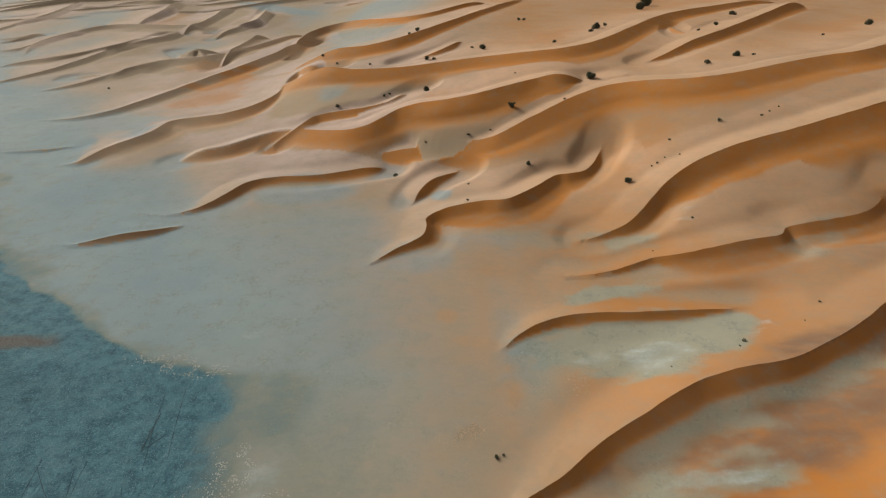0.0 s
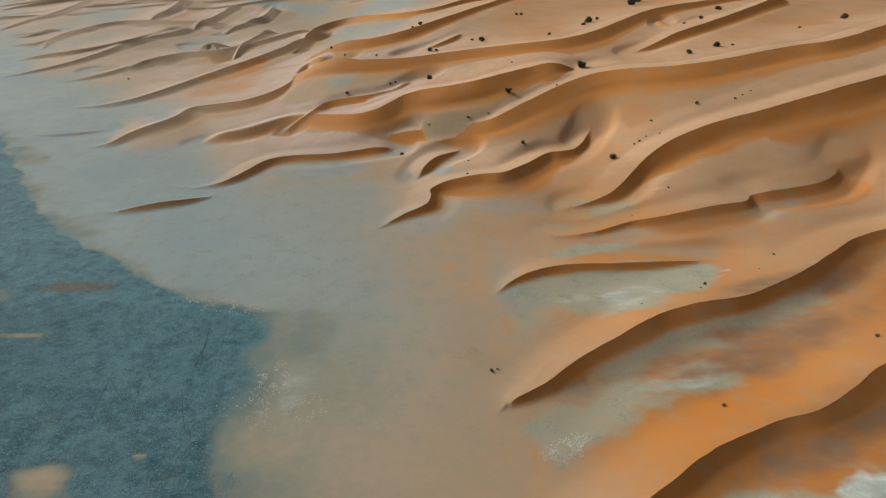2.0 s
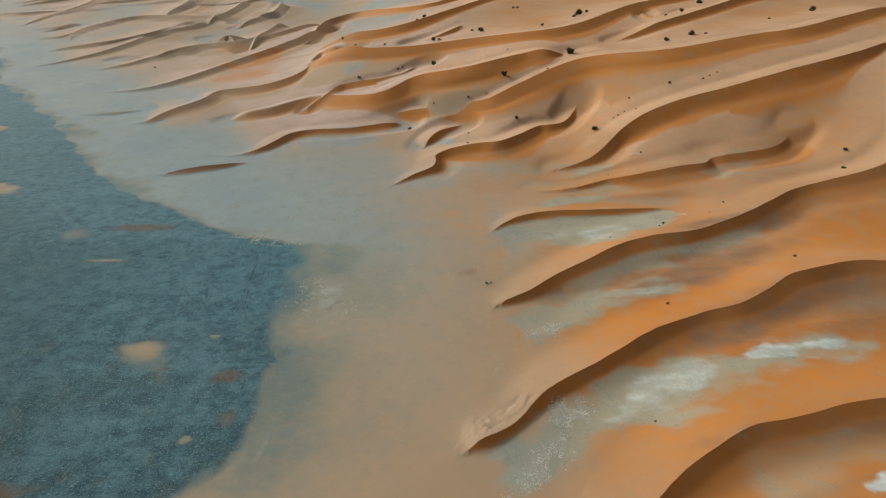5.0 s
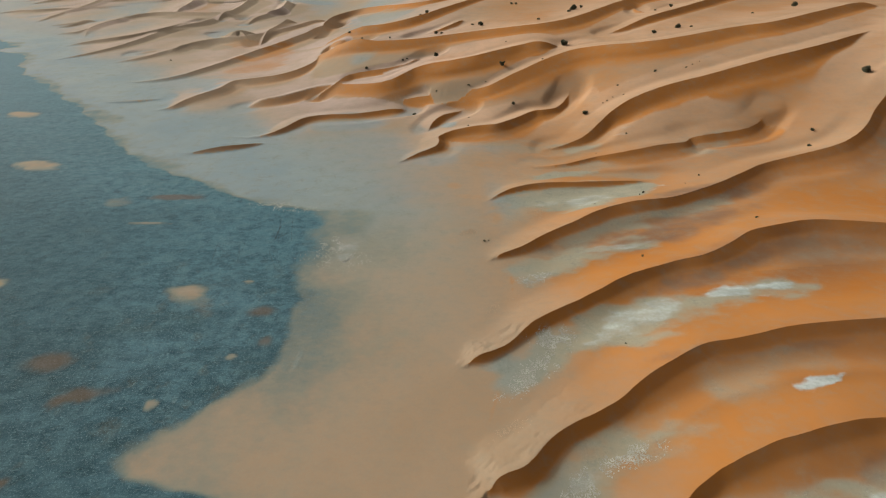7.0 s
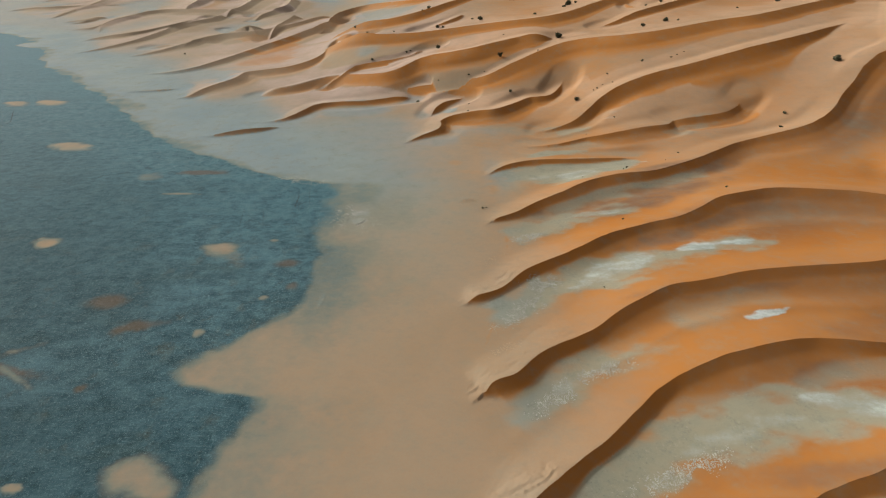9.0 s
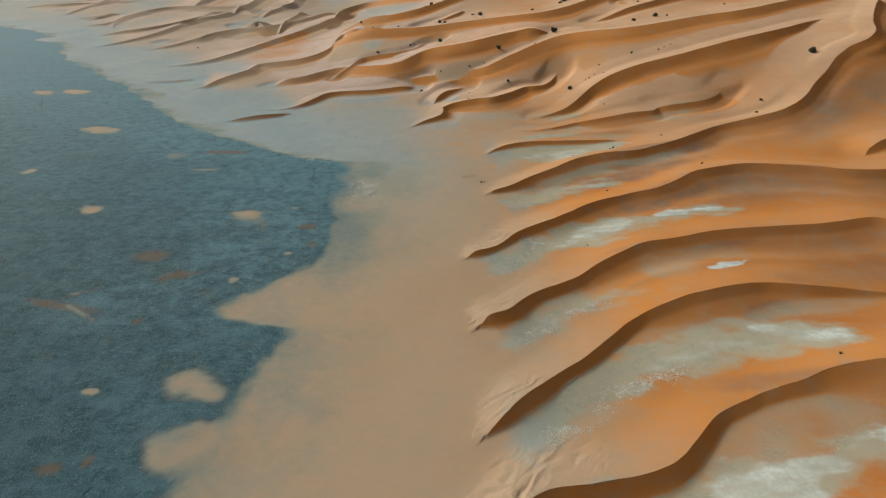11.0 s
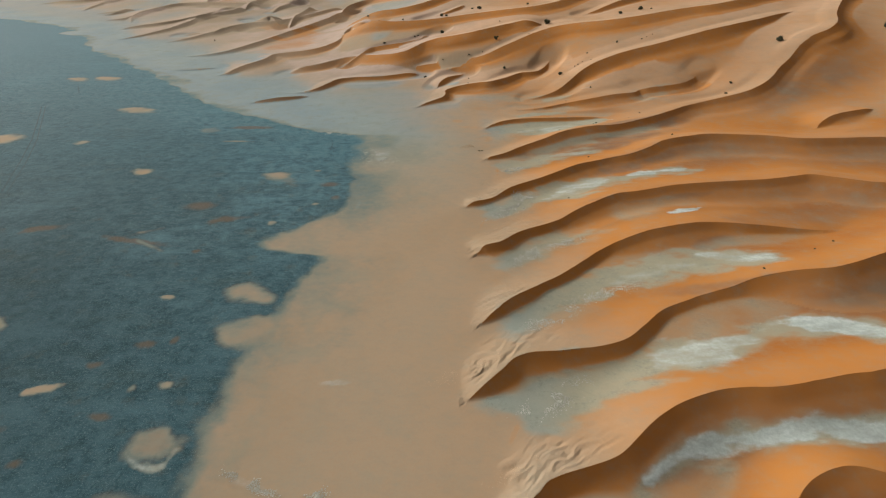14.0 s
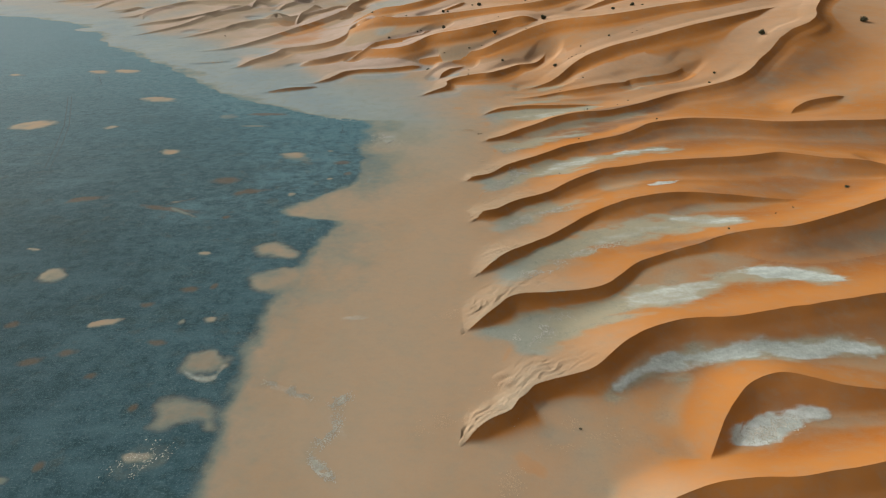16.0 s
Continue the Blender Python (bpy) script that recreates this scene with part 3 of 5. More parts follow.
def land(x, y):
    """Height, owner ridge, and the deposits on the sheet."""
    base = plinth(x, y)
    z = base + 0.10 * cloud(x, y, 30, 3)
    owner = np.full(len(x), -1)
    lee_side, tip, over = np.zeros(len(x)), np.zeros(len(x)), np.zeros(len(x))
    run, away = np.ones(len(x)), np.full(len(x), 99.0)
    signed, near_x, near_y = np.full(len(x), 99.0), np.zeros(len(x)), np.zeros(len(x))
    wob_x, wob_y = 0.5 * cloud(x, y, 9, 51, 3), 0.5 * cloud(x, y, 9, 57, 3)
    for index, (lean, face, apron, w0, w1, line, cut) in enumerate(DUNES):
        reach = max(w0, w1) + 4
        drop = face / lean + 34
        box = (x > line[:, 0].min() - reach) & (x < line[:, 0].max() + max(reach, drop)) & (y > line[:, 1].min() - drop - 4) & (y < line[:, 1].max() + reach)
        ids = np.flatnonzero(box)
        if not len(ids):
            continue
        px, py = x[ids] + wob_x[ids], y[ids] + wob_y[ids]
        best, where, hand = np.full(len(ids), 1e12), np.zeros(len(ids)), np.zeros(len(ids))
        a, b = line[:-1, :2], line[1:, :2]
        for i in range(len(a)):
            dx, dy = b[i] - a[i]
            qx, qy = px - a[i, 0], py - a[i, 1]
            k = np.clip((qx * dx + qy * dy) / (dx * dx + dy * dy + 1e-9), 0, 1)
            d2 = (qx - k * dx) ** 2 + (qy - k * dy) ** 2
            near = d2 < best
            best[near], where[near] = d2[near], (i + k)[near]
            hand[near] = (dx * qy - dy * qx)[near]
        d = np.sqrt(best)
        n = np.arange(len(line))
        zc = np.interp(where, n, line[:, 2])
        cx, cy = np.interp(where, n, line[:, 0]), np.interp(where, n, line[:, 1])
        walked = np.concatenate([[0], np.cumsum(np.hypot(*(b - a).T))])
        s = np.interp(where, n, walked)
        high = np.maximum(zc - plinth(cx, cy), 0.0)
        part_way = where / (len(line) - 1)
        width = (w0 + (w1 - w0) * fade(part_way, 0, 0.8)) * (0.4 + 0.6 * fade(high, 0, 2.0))
        u = np.clip(d / width, 0, 1)
        back = base[ids] + high * (1 - u) ** 1.6 * (1 + 0.5 * u) - 0.15 * u
        steep = (np.minimum(np.maximum((0.9 if face > 4.9 else 0.5) * high, 1.2), face) ) / lean
        spare = np.maximum(zc - lean * steep - base[ids], 0)
        power = 1.3 if apron > 0.36 and face < 4.9 else 1.7
        reach_out = np.clip(power * spare / apron, 1.0, 26.0)
        v = np.clip((d - steep) / reach_out, 0, 1)
        rise_up = np.minimum(power * spare / reach_out, 0.75 * lean)
        slope_out = np.where(d > steep, spare * (1 - v) ** power - 0.15 * v, spare + rise_up * (steep - d))
        front = soft_max(zc - lean * d, base[ids] + slope_out, 0.05 + 0.05 * np.minimum(steep * lean, 2.5))
        h = np.where(hand < 0, front, back)
        old = z[ids]
        kk = 0.35 + 0.03 * np.clip(high, 0, 12)
        z[ids] = soft_max(old, h, kk)
        mine = h > old + 0.02
        owner[ids[mine]] = index
        lee_side[ids[mine]] = (hand < 0)[mine]
        run[ids[mine]] = u[mine]
        won = fade(h - old, -0.1, 0.8)
        over[ids] = over[ids] * (1 - won) + (hand < 0) * won
        signed[ids[mine]] = np.where(hand < 0, -d, d)[mine]
        near_x[ids[mine]], near_y[ids[mine]] = (cx - wob_x[ids])[mine], (cy - wob_y[ids])[mine]
        away[ids] = np.minimum(away[ids], np.where(h > old - 4.0, d, 99.0))
        t = fade(s + 10 * cloud(px, py, 7, 73), 30, 4) * (hand >= 0) * fade(1 - u, 0, 0.75) * cut
        tip[ids[mine]] = t[mine]
    return z, owner, over, run, tip, base, away, signed, near_x, near_y


def smoothed(v, rounds):
    g = v.reshape(ny, nx).copy()
    for _ in range(rounds):
        g[1:-1] = (g[:-2] + 2 * g[1:-1] + g[2:]) / 4
        g[:, 1:-1] = (g[:, :-2] + 2 * g[:, 1:-1] + g[:, 2:]) / 4
    return g.ravel()


def softened(v, strides):
    """A broad blur, for the lie of the land away from the crests."""
    g = v.reshape(ny, nx).copy()
    for k in strides:
        g[k:-k] = (g[:-2 * k] + 2 * g[k:-k] + g[2 * k:]) / 4
        g[:, k:-k] = (g[:, :-2 * k] + 2 * g[:, k:-k] + g[:, 2 * k:]) / 4
    return g.ravel()


# the sheet's mesh follows every crest line, so that each stays a clean edge
_, OWNER, _, _, _, _, _, SIGNED, NEAR_X, NEAR_Y = land(X, Y)
G, S = OWNER.reshape(ny, nx), SIGNED.reshape(ny, nx)
cross = (G[:-1] == G[1:]) & (G[:-1] >= 0) & (S[:-1] * S[1:] < 0) & (np.abs(S[:-1]) < 6) & (np.abs(S[1:]) < 6)
upper = np.abs(S[1:]) < np.abs(S[:-1])
EDGE = np.zeros((ny, nx), dtype=bool)
EDGE[1:] |= cross & upper
EDGE[:-1] |= cross & ~upper
cross = (G[:, :-1] == G[:, 1:]) & (G[:, :-1] >= 0) & (S[:, :-1] * S[:, 1:] < 0) & (np.abs(S[:, :-1]) < 6) & (np.abs(S[:, 1:]) < 6)
right = np.abs(S[:, 1:]) < np.abs(S[:, :-1])
EDGE[:, 1:] |= cross & right
EDGE[:, :-1] |= cross & ~right
step = np.maximum(np.gradient(GY, axis=0), np.gradient(GX, axis=1)).ravel()
EDGE = EDGE.ravel() & (np.hypot(NEAR_X - X, NEAR_Y - Y) < 0.75 * step)
X[EDGE], Y[EDGE] = NEAR_X[EDGE], NEAR_Y[EDGE]
Z, OWNER, OVER, RUN, TIP, BASE, AWAY, SIGNED, _, _ = land(X, Y)
INNER = (fade(np.abs(COLS), 0.975, 0.93)[None, :] * fade(np.arange(ny), 10, 42)[:, None] * fade(ny - 1.0 - np.arange(ny), 8, 40)[:, None]).ravel()
# wind rounds everything but the crest lines and the cut ends
Z = Z + fade(AWAY, 1.2, 5.0) * (smoothed(Z, 4) - Z)
Z = Z + fade(AWAY, 2.0, 6.0) * INNER * (softened(Z, (1, 2, 4)) - Z)
Z = Z + fade(AWAY, 3.0, 7.0) * fade(Y, 60, 90) * INNER * (softened(Z, (2, 4, 6)) - Z)
Z = Z + fade(AWAY, 5.0, 9.0) * fade(Y, 60, 90) * INNER * (softened(Z, (5, 9, 15)) - Z)
Z = Z + fade(AWAY, 5.0, 11.0) * INNER * (softened(Z, (3, 6, 11)) - Z)
# wind-cut crust at the spur ends: broken ledges that run with the ridge
ledge_u, ledge_v = 0.85 * X + 0.53 * Y, 0.85 * Y - 0.53 * X
ridged = 1 - 2.4 * np.abs(cloud(0.3 * ledge_u + cloud(X, Y, 5, 75, 2), ledge_v + 1.5 * cloud(X, Y, 4, 76, 2), 1.05, 71, 4))
TIP = TIP * np.clip(0.75 + 1.3 * cloud(X, Y, 6, 79, 3), 0, 1)
Z = Z + TIP * fade(AWAY, 0.2, 1.2) * 0.50 * (ridged - 0.7)
RUN = softened(smoothed(RUN, 12), (2, 4, 7, 11))
# a small round blow-out behind one crest
bowl = np.hypot((X - 122.5) / 5.0, (Y - 4.5) / 5.5)
Z = Z - 1.3 * fade(bowl, 1.4, 0.1)
SHORE = shores(X, Y)
rise_x = np.gradient(Z.reshape(ny, nx), axis=1) / np.gradient(GX, axis=1)
rise_y = np.gradient(Z.reshape(ny, nx), axis=0) / np.gradient(GY, axis=0)
STEEP = fade(np.hypot(rise_x, rise_y).ravel(), 0.36, 0.52)

PATCHES = []


def patch(kind, x, y, rx, ry, turn=0.0, much=1.0):
    """A deposit of its own outline: salt, clay or blown sand."""
    PATCHES.append((kind, x, y, rx, ry, math.radians(turn), much))


patch("salt", -31.7, -75.0, 4.1, 0.9, -21, 0.28)
patch("salt", -22.6, -81.6, 4.4, 1.0, -51, 0.28)
patch("salt", -23.5, -88.0, 3.1, 0.7, -44, 0.28)
patch("salt", -23.2, -58.0, 3.0, 0.8, 2, 0.4)
patch("salt", -46.9, -71.5, 3.9, 1.5, 4, 0.25)
patch("salt", -49.0, -87.0, 4.6, 2.8, 24, 0.36)
patch("sand", -90.2, -44.4, 2.8, 2.8, 15, 1)
patch("sand", -70.3, -59.1, 3.3, 1.0, 14, 1)
patch("sand", -47.8, -68.9, 3.7, 2.9, -9, 0.8)
patch("sand", -49.2, -86.7, 2.4, 0.7, 2, 0.8)
patch("sand", -50.5, -58.4, 1.6, 1.1, -1, 1)
patch("sand", -96.1, 22.6, 4.0, 2.3, -6, 1)
patch("sand", -161.0, 51.0, 8.0, 5.2, 2, 1)
patch("sand", -190.0, 138.4, 7.8, 3.9, -17, 1)
patch("sand", -175.5, 139.7, 7.7, 3.9, -17, 1)
patch("sand", -90.5, 58.3, 5.7, 2.6, -3, 0.6)
patch("sand", -132.3, 86.1, 7.9, 3.4, -18, 1)
patch("damp_shade", -71.0, 1.4, 4.2, 2.2, -2, 0.85)
patch("damp_shade", -60.5, -5.3, 2.9, 1.2, -19, 0.85)
patch("damp_shade", -104.3, -9.9, 4.9, 1.5, 13, 0.85)
patch("damp_shade", -78.6, -15.7, 8.2, 1.1, -12, 0.85)
patch("sand", -60.6, -36.3, 2.0, 0.7, -2, 0.9)
patch("sand", -101.4, -34.5, 1.9, 0.6, -9, 0.9)
patch("sand", -55.7, -59.0, 0.8, 0.9, 22, 0.8)
patch("damp_shade", -54.6, -78.4, 0.8, 0.7, 72, 0.85)
patch("damp_shade", -62.6, -88.1, 0.8, 0.8, 15, 0.85)
patch("sand", -66.1, -90.3, 0.9, 0.6, -1, 0.8)
patch("damp_shade", -64.9, -54.0, 1.4, 0.8, -1, 0.85)
patch("damp_shade", -57.5, -64.4, 1.8, 0.7, -1, 0.85)
patch("damp_shade", -58.6, -49.1, 2.0, 1.0, 7, 0.85)
patch("damp_shade", -53.9, -48.2, 0.8, 1.0, 12, 0.85)
patch("sand", -48.3, -7.2, 1.2, 1.0, -2, 0.8)
patch("damp_shade", -87.3, -59.7, 1.2, 1.0, 10, 0.85)
patch("damp_shade", -77.4, -68.9, 2.0, 0.9, 12, 0.85)
patch("damp_shade", -72.3, -66.9, 1.6, 0.9, 11, 0.85)
patch("damp_shade", -65.0, -72.0, 1.2, 0.8, 19, 0.85)
patch("sand", -129.6, 47.4, 3.0, 2.2, -9, 0.8)
patch("sand", -232.4, 136.1, 4.3, 2.6, -19, 0.8)
patch("salt", -27.9, 2.1, 3.0, 0.5, 83, 0.5)
patch("damp_shade", -60.2, -5.6, 4.4, 1.3, 16, 0.85)
patch("sand", -39.5, 2.6, 1.2, 0.8, -1, 0.8)
patch("sand", -48.4, -8.1, 1.1, 0.5, -1, 0.8)
patch("damp_shade", -61.9, -19.7, 1.0, 0.8, 18, 0.85)
patch("sand", -174.7, 138.3, 5.5, 3.5, 9, 0.8)
patch("sand", -132.5, 85.5, 7.7, 3.1, -15, 0.8)
patch("salt", -51.3, 20.5, 14.2, 6.0, 68, 0.2)
patch("sand", -43.6, 23.4, 1.2, 0.6, -1, 1)
patch("damp_shade", -34.9, 6.2, 1.4, 1.1, 15, 0.85)
patch("damp_shade", -37.8, 14.4, 2.8, 1.5, 9, 0.85)
patch("sand", -76.5, 47.3, 4.8, 0.8, -2, 0.8)
patch("damp_shade", -74.8, 61.6, 8.1, 1.9, -2, 0.85)
patch("salt", -27.4, 34.6, 6.2, 4.1, 20, 0.35)
patch("salt", -24.7, 32.2, 2.1, 1.8, 43, 0.5)
patch("clay", 41.9, 89.6, 6.8, 2.5, 8, 0.8)
patch("clay", -0.4, 113.5, 3.1, 3.6, -14, 0.8)
patch("clay", -51.3, 81.0, 24.1, 27.4, 3, 0.55)
patch("clay", -133.6, 178.8, 32.3, 18.5, 8, 0.75)
patch("clay", -38.2, 117.4, 15.9, 10.1, 13, 0.7)
patch("clay", -52.3, 353.8, 32.1, 42.2, 23, 0.5)
patch("clay", -6.5, 85.8, 9.5, 7.3, 25, 0.55)
patch("clay", -151.7, 506.8, 16.0, 71.4, 50, 0.8)
patch("clay", 60.0, 106.0, 2.8, 2.3, 10, 0.6)
patch("clay", -39.3, 181.2, 8.6, 7.9, 8, 0.6)
patch("clay", 6.1, 393.3, 13.9, 27.8, 21, 0.4)
patch("clay", 85.0, 88.6, 7.5, 3.9, 11, 0.6)
patch("salt", -31.2, 39.0, 6.7, 2.0, -24, 0.4)
patch("salt", -33.4, 63.0, 3.9, 1.4, 15, 0.3)
patch("rust", 0.5, 67.0, 2.4, 2.1, -21, 0.5)
patch("rust", 23.9, 42.7, 4.7, 1.0, 43, 0.4)
patch("rust", 54.9, 43.8, 5.2, 1.5, 15, 0.5)
patch("rust", 1.1, 162.0, 13.2, 8.9, 9, 0.6)
patch("rust", 5.7, 60.2, 5.5, 1.7, 171, 0.5)
patch("rust", 4.6, -68.0, 2.9, 0.6, 64, 0.6)
patch("rust", 5.7, -88.4, 3.5, 1.5, -37, 0.6)
patch("rust", 18.0, -77.8, 2.6, 2.2, -25, 0.5)
patch("rust", 44.2, -87.6, 9.0, 3.9, -23, 0.3)
patch("rust", 4.6, -8.1, 3.9, 0.5, 71, 0.5)
patch("rust", 27.2, -15.3, 13.2, 1.0, 22, 0.4)
# trough patches: damp brown, with the slope's shade put into the colour
patch("damp_shade", 34.3, 39.7, 17.4, 3.4, 20, 0.8)
patch("damp_shade", 53.4, 44.4, 20.7, 5.2, 14, 0.8)
patch("damp_shade", 69.0, 56.5, 22.1, 4.0, 17, 0.8)
patch("damp_shade", 49.2, 21.8, 13.4, 2.5, 17, 0.8)
patch("damp_shade", 19.9, 30.2, 7.6, 1.7, 26, 0.5)
patch("damp_shade", 65.1, 29.0, 23.0, 4.0, 13, 0.7)
patch("damp_shade", 53.2, 1.6, 19.7, 1.9, 7, 0.6)
patch("damp_shade", 57.0, -19.2, 6.5, 2.2, 16, 0.7)
patch("damp_shade", 50.4, -35.9, 14.5, 1.7, 2, 0.5)
patch("damp_shade", 78.2, -8.2, 19.4, 3.9, 8, 0.4)
patch("damp_shade", 65.4, 54.2, 12.1, 3.2, 23, 0.9)
patch("damp_shade", 44.7, 37.6, 19.7, 4.1, 15, 0.85)

SPREADS = []


def spread(kind, much, soft, outline):
    """A deposit that fills an outline, its edge worn over soft metres."""
    SPREADS.append((kind, much, soft, np.array(outline)))


spread("clay", 0.9, 1.0, [(0.5, -62.2), (6.7, -58.5), (17.9, -53.7), (30.5, -50), (42.7, -48), (50.2, -46.9), (56.8, -43.2), (67.8, -44.5), (75, -46), (75.6, -49.9), (69.6, -51.8), (58, -49.4), (52.3, -49.4), (46.7, -53.7), (42, -56.6), (33.2, -57.5), (27.2, -59.5), (21.6, -61.1), (15.4, -65.7), (7, -68.3), (5.8, -65.5)])
spread("salt", 0.5, 1.2, [(30.8, -48.8), (40.8, -47.1), (48.7, -47.6), (54.6, -45.1), (54.4, -47.8), (50, -49.5), (43.8, -55.1), (36.8, -56.4), (30.9, -55.4)])
spread("salt", 0.85, 0.8, [(53.8, -45.5), (60.3, -43.3), (69.6, -45.4), (74.3, -48.6), (73.3, -51.3), (64.7, -49.5), (55.8, -47.3)])
spread("clay", 0.95, 1.0, [(4.2, -44), (11, -38.8), (23.5, -28.6), (38.7, -23.6), (50.8, -21.2), (59.3, -21.3), (68.7, -24.5), (64.4, -29.4), (58.3, -31.2), (49.8, -30.3), (40.4, -31), (28.8, -34.4), (18.7, -39.1), (11.2, -46), (7.4, -48)])
spread("salt", 0.52, 1.2, [(51.6, -22.7), (60.2, -22.2), (68.4, -24.9), (64.4, -29.4), (56.7, -29.4), (49.7, -27.3)])
spread("salt", 0.38, 1.0, [(28.4, -30.9), (41.8, -26.8), (50.2, -26.2), (49.5, -27.8), (40.7, -30), (30.4, -33.4)])
spread("clay", 0.85, 1.0, [(6.2, -27.1), (7.7, -22.4), (12.5, -18.4), (19.3, -13.9), (27.1, -11), (34.7, -11.7), (35.8, -13.6), (28.5, -15.5), (21.9, -18.6), (16.4, -22.1), (10, -27)])
spread("salt", 0.3, 0.7, [(10.9, -24.9), (12.5, -21), (17.5, -17.2), (22.6, -16), (20.9, -18.5), (15.5, -22.1)])
spread("salt", 0.95, 0.4, [(50.9, -6.3), (56.2, -4.5), (61.6, -3.6), (60, -5.4), (53.9, -7.6), (51, -7.3)])
spread("clay", 0.9, 1.0, [(3.3, -1.9), (9.5, 3.2), (17.5, 9.2), (28.6, 14.9), (38.2, 17.2), (47, 17.2), (57, 19.7), (72.7, 20.1), (66.1, 15.5), (45.9, 11.5), (37.9, 6.5), (31.6, 4.5), (22.4, 4.3), (18.6, 2.6), (13.1, -2.8), (8.1, -7.8), (5.7, -6.2)])
spread("salt", 0.47, 1.2, [(22.4, 6.9), (26.8, 11.6), (33.7, 14.4), (42.1, 16.2), (43.4, 14.1), (39.9, 9.3), (31.9, 7), (25.2, 5.2)])
spread("salt", 0.8, 0.7, [(46.8, 17.2), (53.1, 19), (62.6, 20.1), (67.8, 19), (63.3, 16.4), (54.3, 15.7), (48.2, 15.2)])
spread("clay", 0.7, 1.2, [(21.3, 36), (29.3, 42.3), (40.9, 46.9), (51, 48.7), (62.8, 53.2), (75.1, 56.8), (63.3, 49.1), (45.6, 43.5), (33.1, 39.3), (26.9, 36.4)])
spread("clay", 0.85, 1.0, [(10.1, 28.2), (16.3, 31.9), (26.5, 35), (34.3, 36.4), (42.9, 36.9), (47.3, 35.1), (39.3, 33.1), (32.4, 30.8), (25.7, 28.5), (20.9, 25.3), (16.4, 22.2), (12.9, 20.9), (12.6, 25)])
spread("salt", 0.45, 0.8, [(26.7, 33.9), (35, 35.4), (45.9, 36.6), (46.7, 34.9), (38.5, 33.8), (29.9, 32.6)])
spread("salt", 0.35, 0.8, [(12.4, 23.7), (17, 25.4), (22.8, 29), (20.1, 24.3), (14.4, 21.6)])
spread("rust", 0.7, 0.5, [(9.7, 28.6), (12.4, 26.5), (11.7, 18.9), (10.4, 18.6), (10.7, 24.9)])
spread("clay", 1.0, 0.8, [(10, 58.1), (14.2, 60.4), (21.9, 63.6), (30.4, 64.6), (40.8, 65), (51.3, 65.1), (57.9, 65), (52.8, 59), (49.2, 56.3), (43, 53.5), (37, 51.7), (32.5, 51.4), (26.5, 51.7), (22.5, 53.5), (16, 53.7), (14.4, 55.6)])
spread("salt", 0.38, 0.8, [(29.7, 57.6), (35.8, 59.7), (43.1, 58.9), (40.1, 54.5), (33.7, 52.1), (29.6, 53)])
spread("salt", 0.35, 0.5, [(21.8, 56.4), (28.4, 58), (27.6, 54.7), (20.8, 54.4)])
spread("salt", 0.4, 0.5, [(48.7, 56), (55.8, 61.7), (60.8, 65), (56.8, 60.6), (51.3, 56.6)])
spread("clay", 0.95, 0.6, [(23.7, 72.7), (29, 75.1), (38.3, 75.5), (44.6, 74.3), (42.8, 71.9), (34.3, 70.3), (26.2, 68.6), (23.2, 69.4)])
spread("clay", 0.6, 1.5, [(73.3, 85.3), (81.6, 87.9), (87.8, 85.8), (80.3, 80.2), (72.9, 80.8)])
spread("rust", 0.5, 3.5, [(1.3, 85.1), (9.2, 83.9), (18.6, 81.2), (23, 76.4), (20.8, 71), (15.6, 69.6), (9.7, 75.8), (3.6, 81)])
spread("rust", 0.6, 1.0, [(9.1, 54.9), (11.1, 55.6), (12.6, 49.7), (10.5, 44.5), (9.3, 48.6)])
spread("rust", 0.5, 3.5, [(99.1, 106.7), (109.8, 115), (113.8, 116.5), (107.2, 104.6), (98.4, 100.2), (85.4, 95.5), (84.2, 98.2)])
spread("salt", 0.85, 0.7, [(21.2, -74.7), (22.1, -73.1), (26.7, -70.1), (34.4, -67.4), (44.6, -66.2), (56.4, -66.1), (70.6, -66.8), (68.5, -70), (57.3, -69.7), (46.1, -69.3), (36.5, -70), (30.1, -71.6), (24.8, -73.4), (22.5, -75.3)])
spread("clay", 0.9, 0.8, [(18.4, -76.8), (20, -73.7), (26.9, -69.1), (36.8, -66.1), (44.8, -65.6), (71.2, -65.7), (68.2, -70.4), (45.5, -70.4), (36, -71), (24.4, -75.1), (21.1, -76.9)])
spread("salt", 1.0, 0.5, [(33.3, -85.4), (36.6, -82.9), (41.1, -80.5), (46.5, -79.8), (50.6, -80), (51.3, -81.1), (47, -83.3), (42.9, -84.9), (37.9, -85.4)])
spread("clay", 0.4, 1.5, [(5.5, -81.5), (12.3, -79.9), (19.8, -81.2), (22, -84.9), (11.1, -85.4), (6.5, -84)])
spread("sand", 0.85, 0.9, [(-50.3, -34.8), (-49.4, -32.1), (-46, -31.2), (-41.7, -33.1), (-38.3, -37), (-40.1, -39.1), (-44.4, -38), (-48.9, -37)])
spread("sand", 0.85, 0.9, [(-48.8, -44.9), (-46.8, -42.9), (-42.1, -41.6), (-38.4, -42.6), (-37, -45.6), (-38.7, -48.4), (-43.1, -50.7), (-46, -50), (-47.3, -47.6)])
spread("sand", 0.72, 0.9, [(-50.5, -81.4), (-51.9, -77.6), (-49.8, -76.6), (-46.3, -76.3), (-42.4, -77.3), (-40.7, -79.7), (-41, -83), (-43.9, -81), (-46.9, -82.7), (-49.1, -82.4)])
spread("sand", 0.8, 0.5, [(-78.9, -14.6), (-74, -16.9), (-69.7, -19.6), (-69.7, -20.5), (-73.4, -18.4), (-77.6, -16.3)])
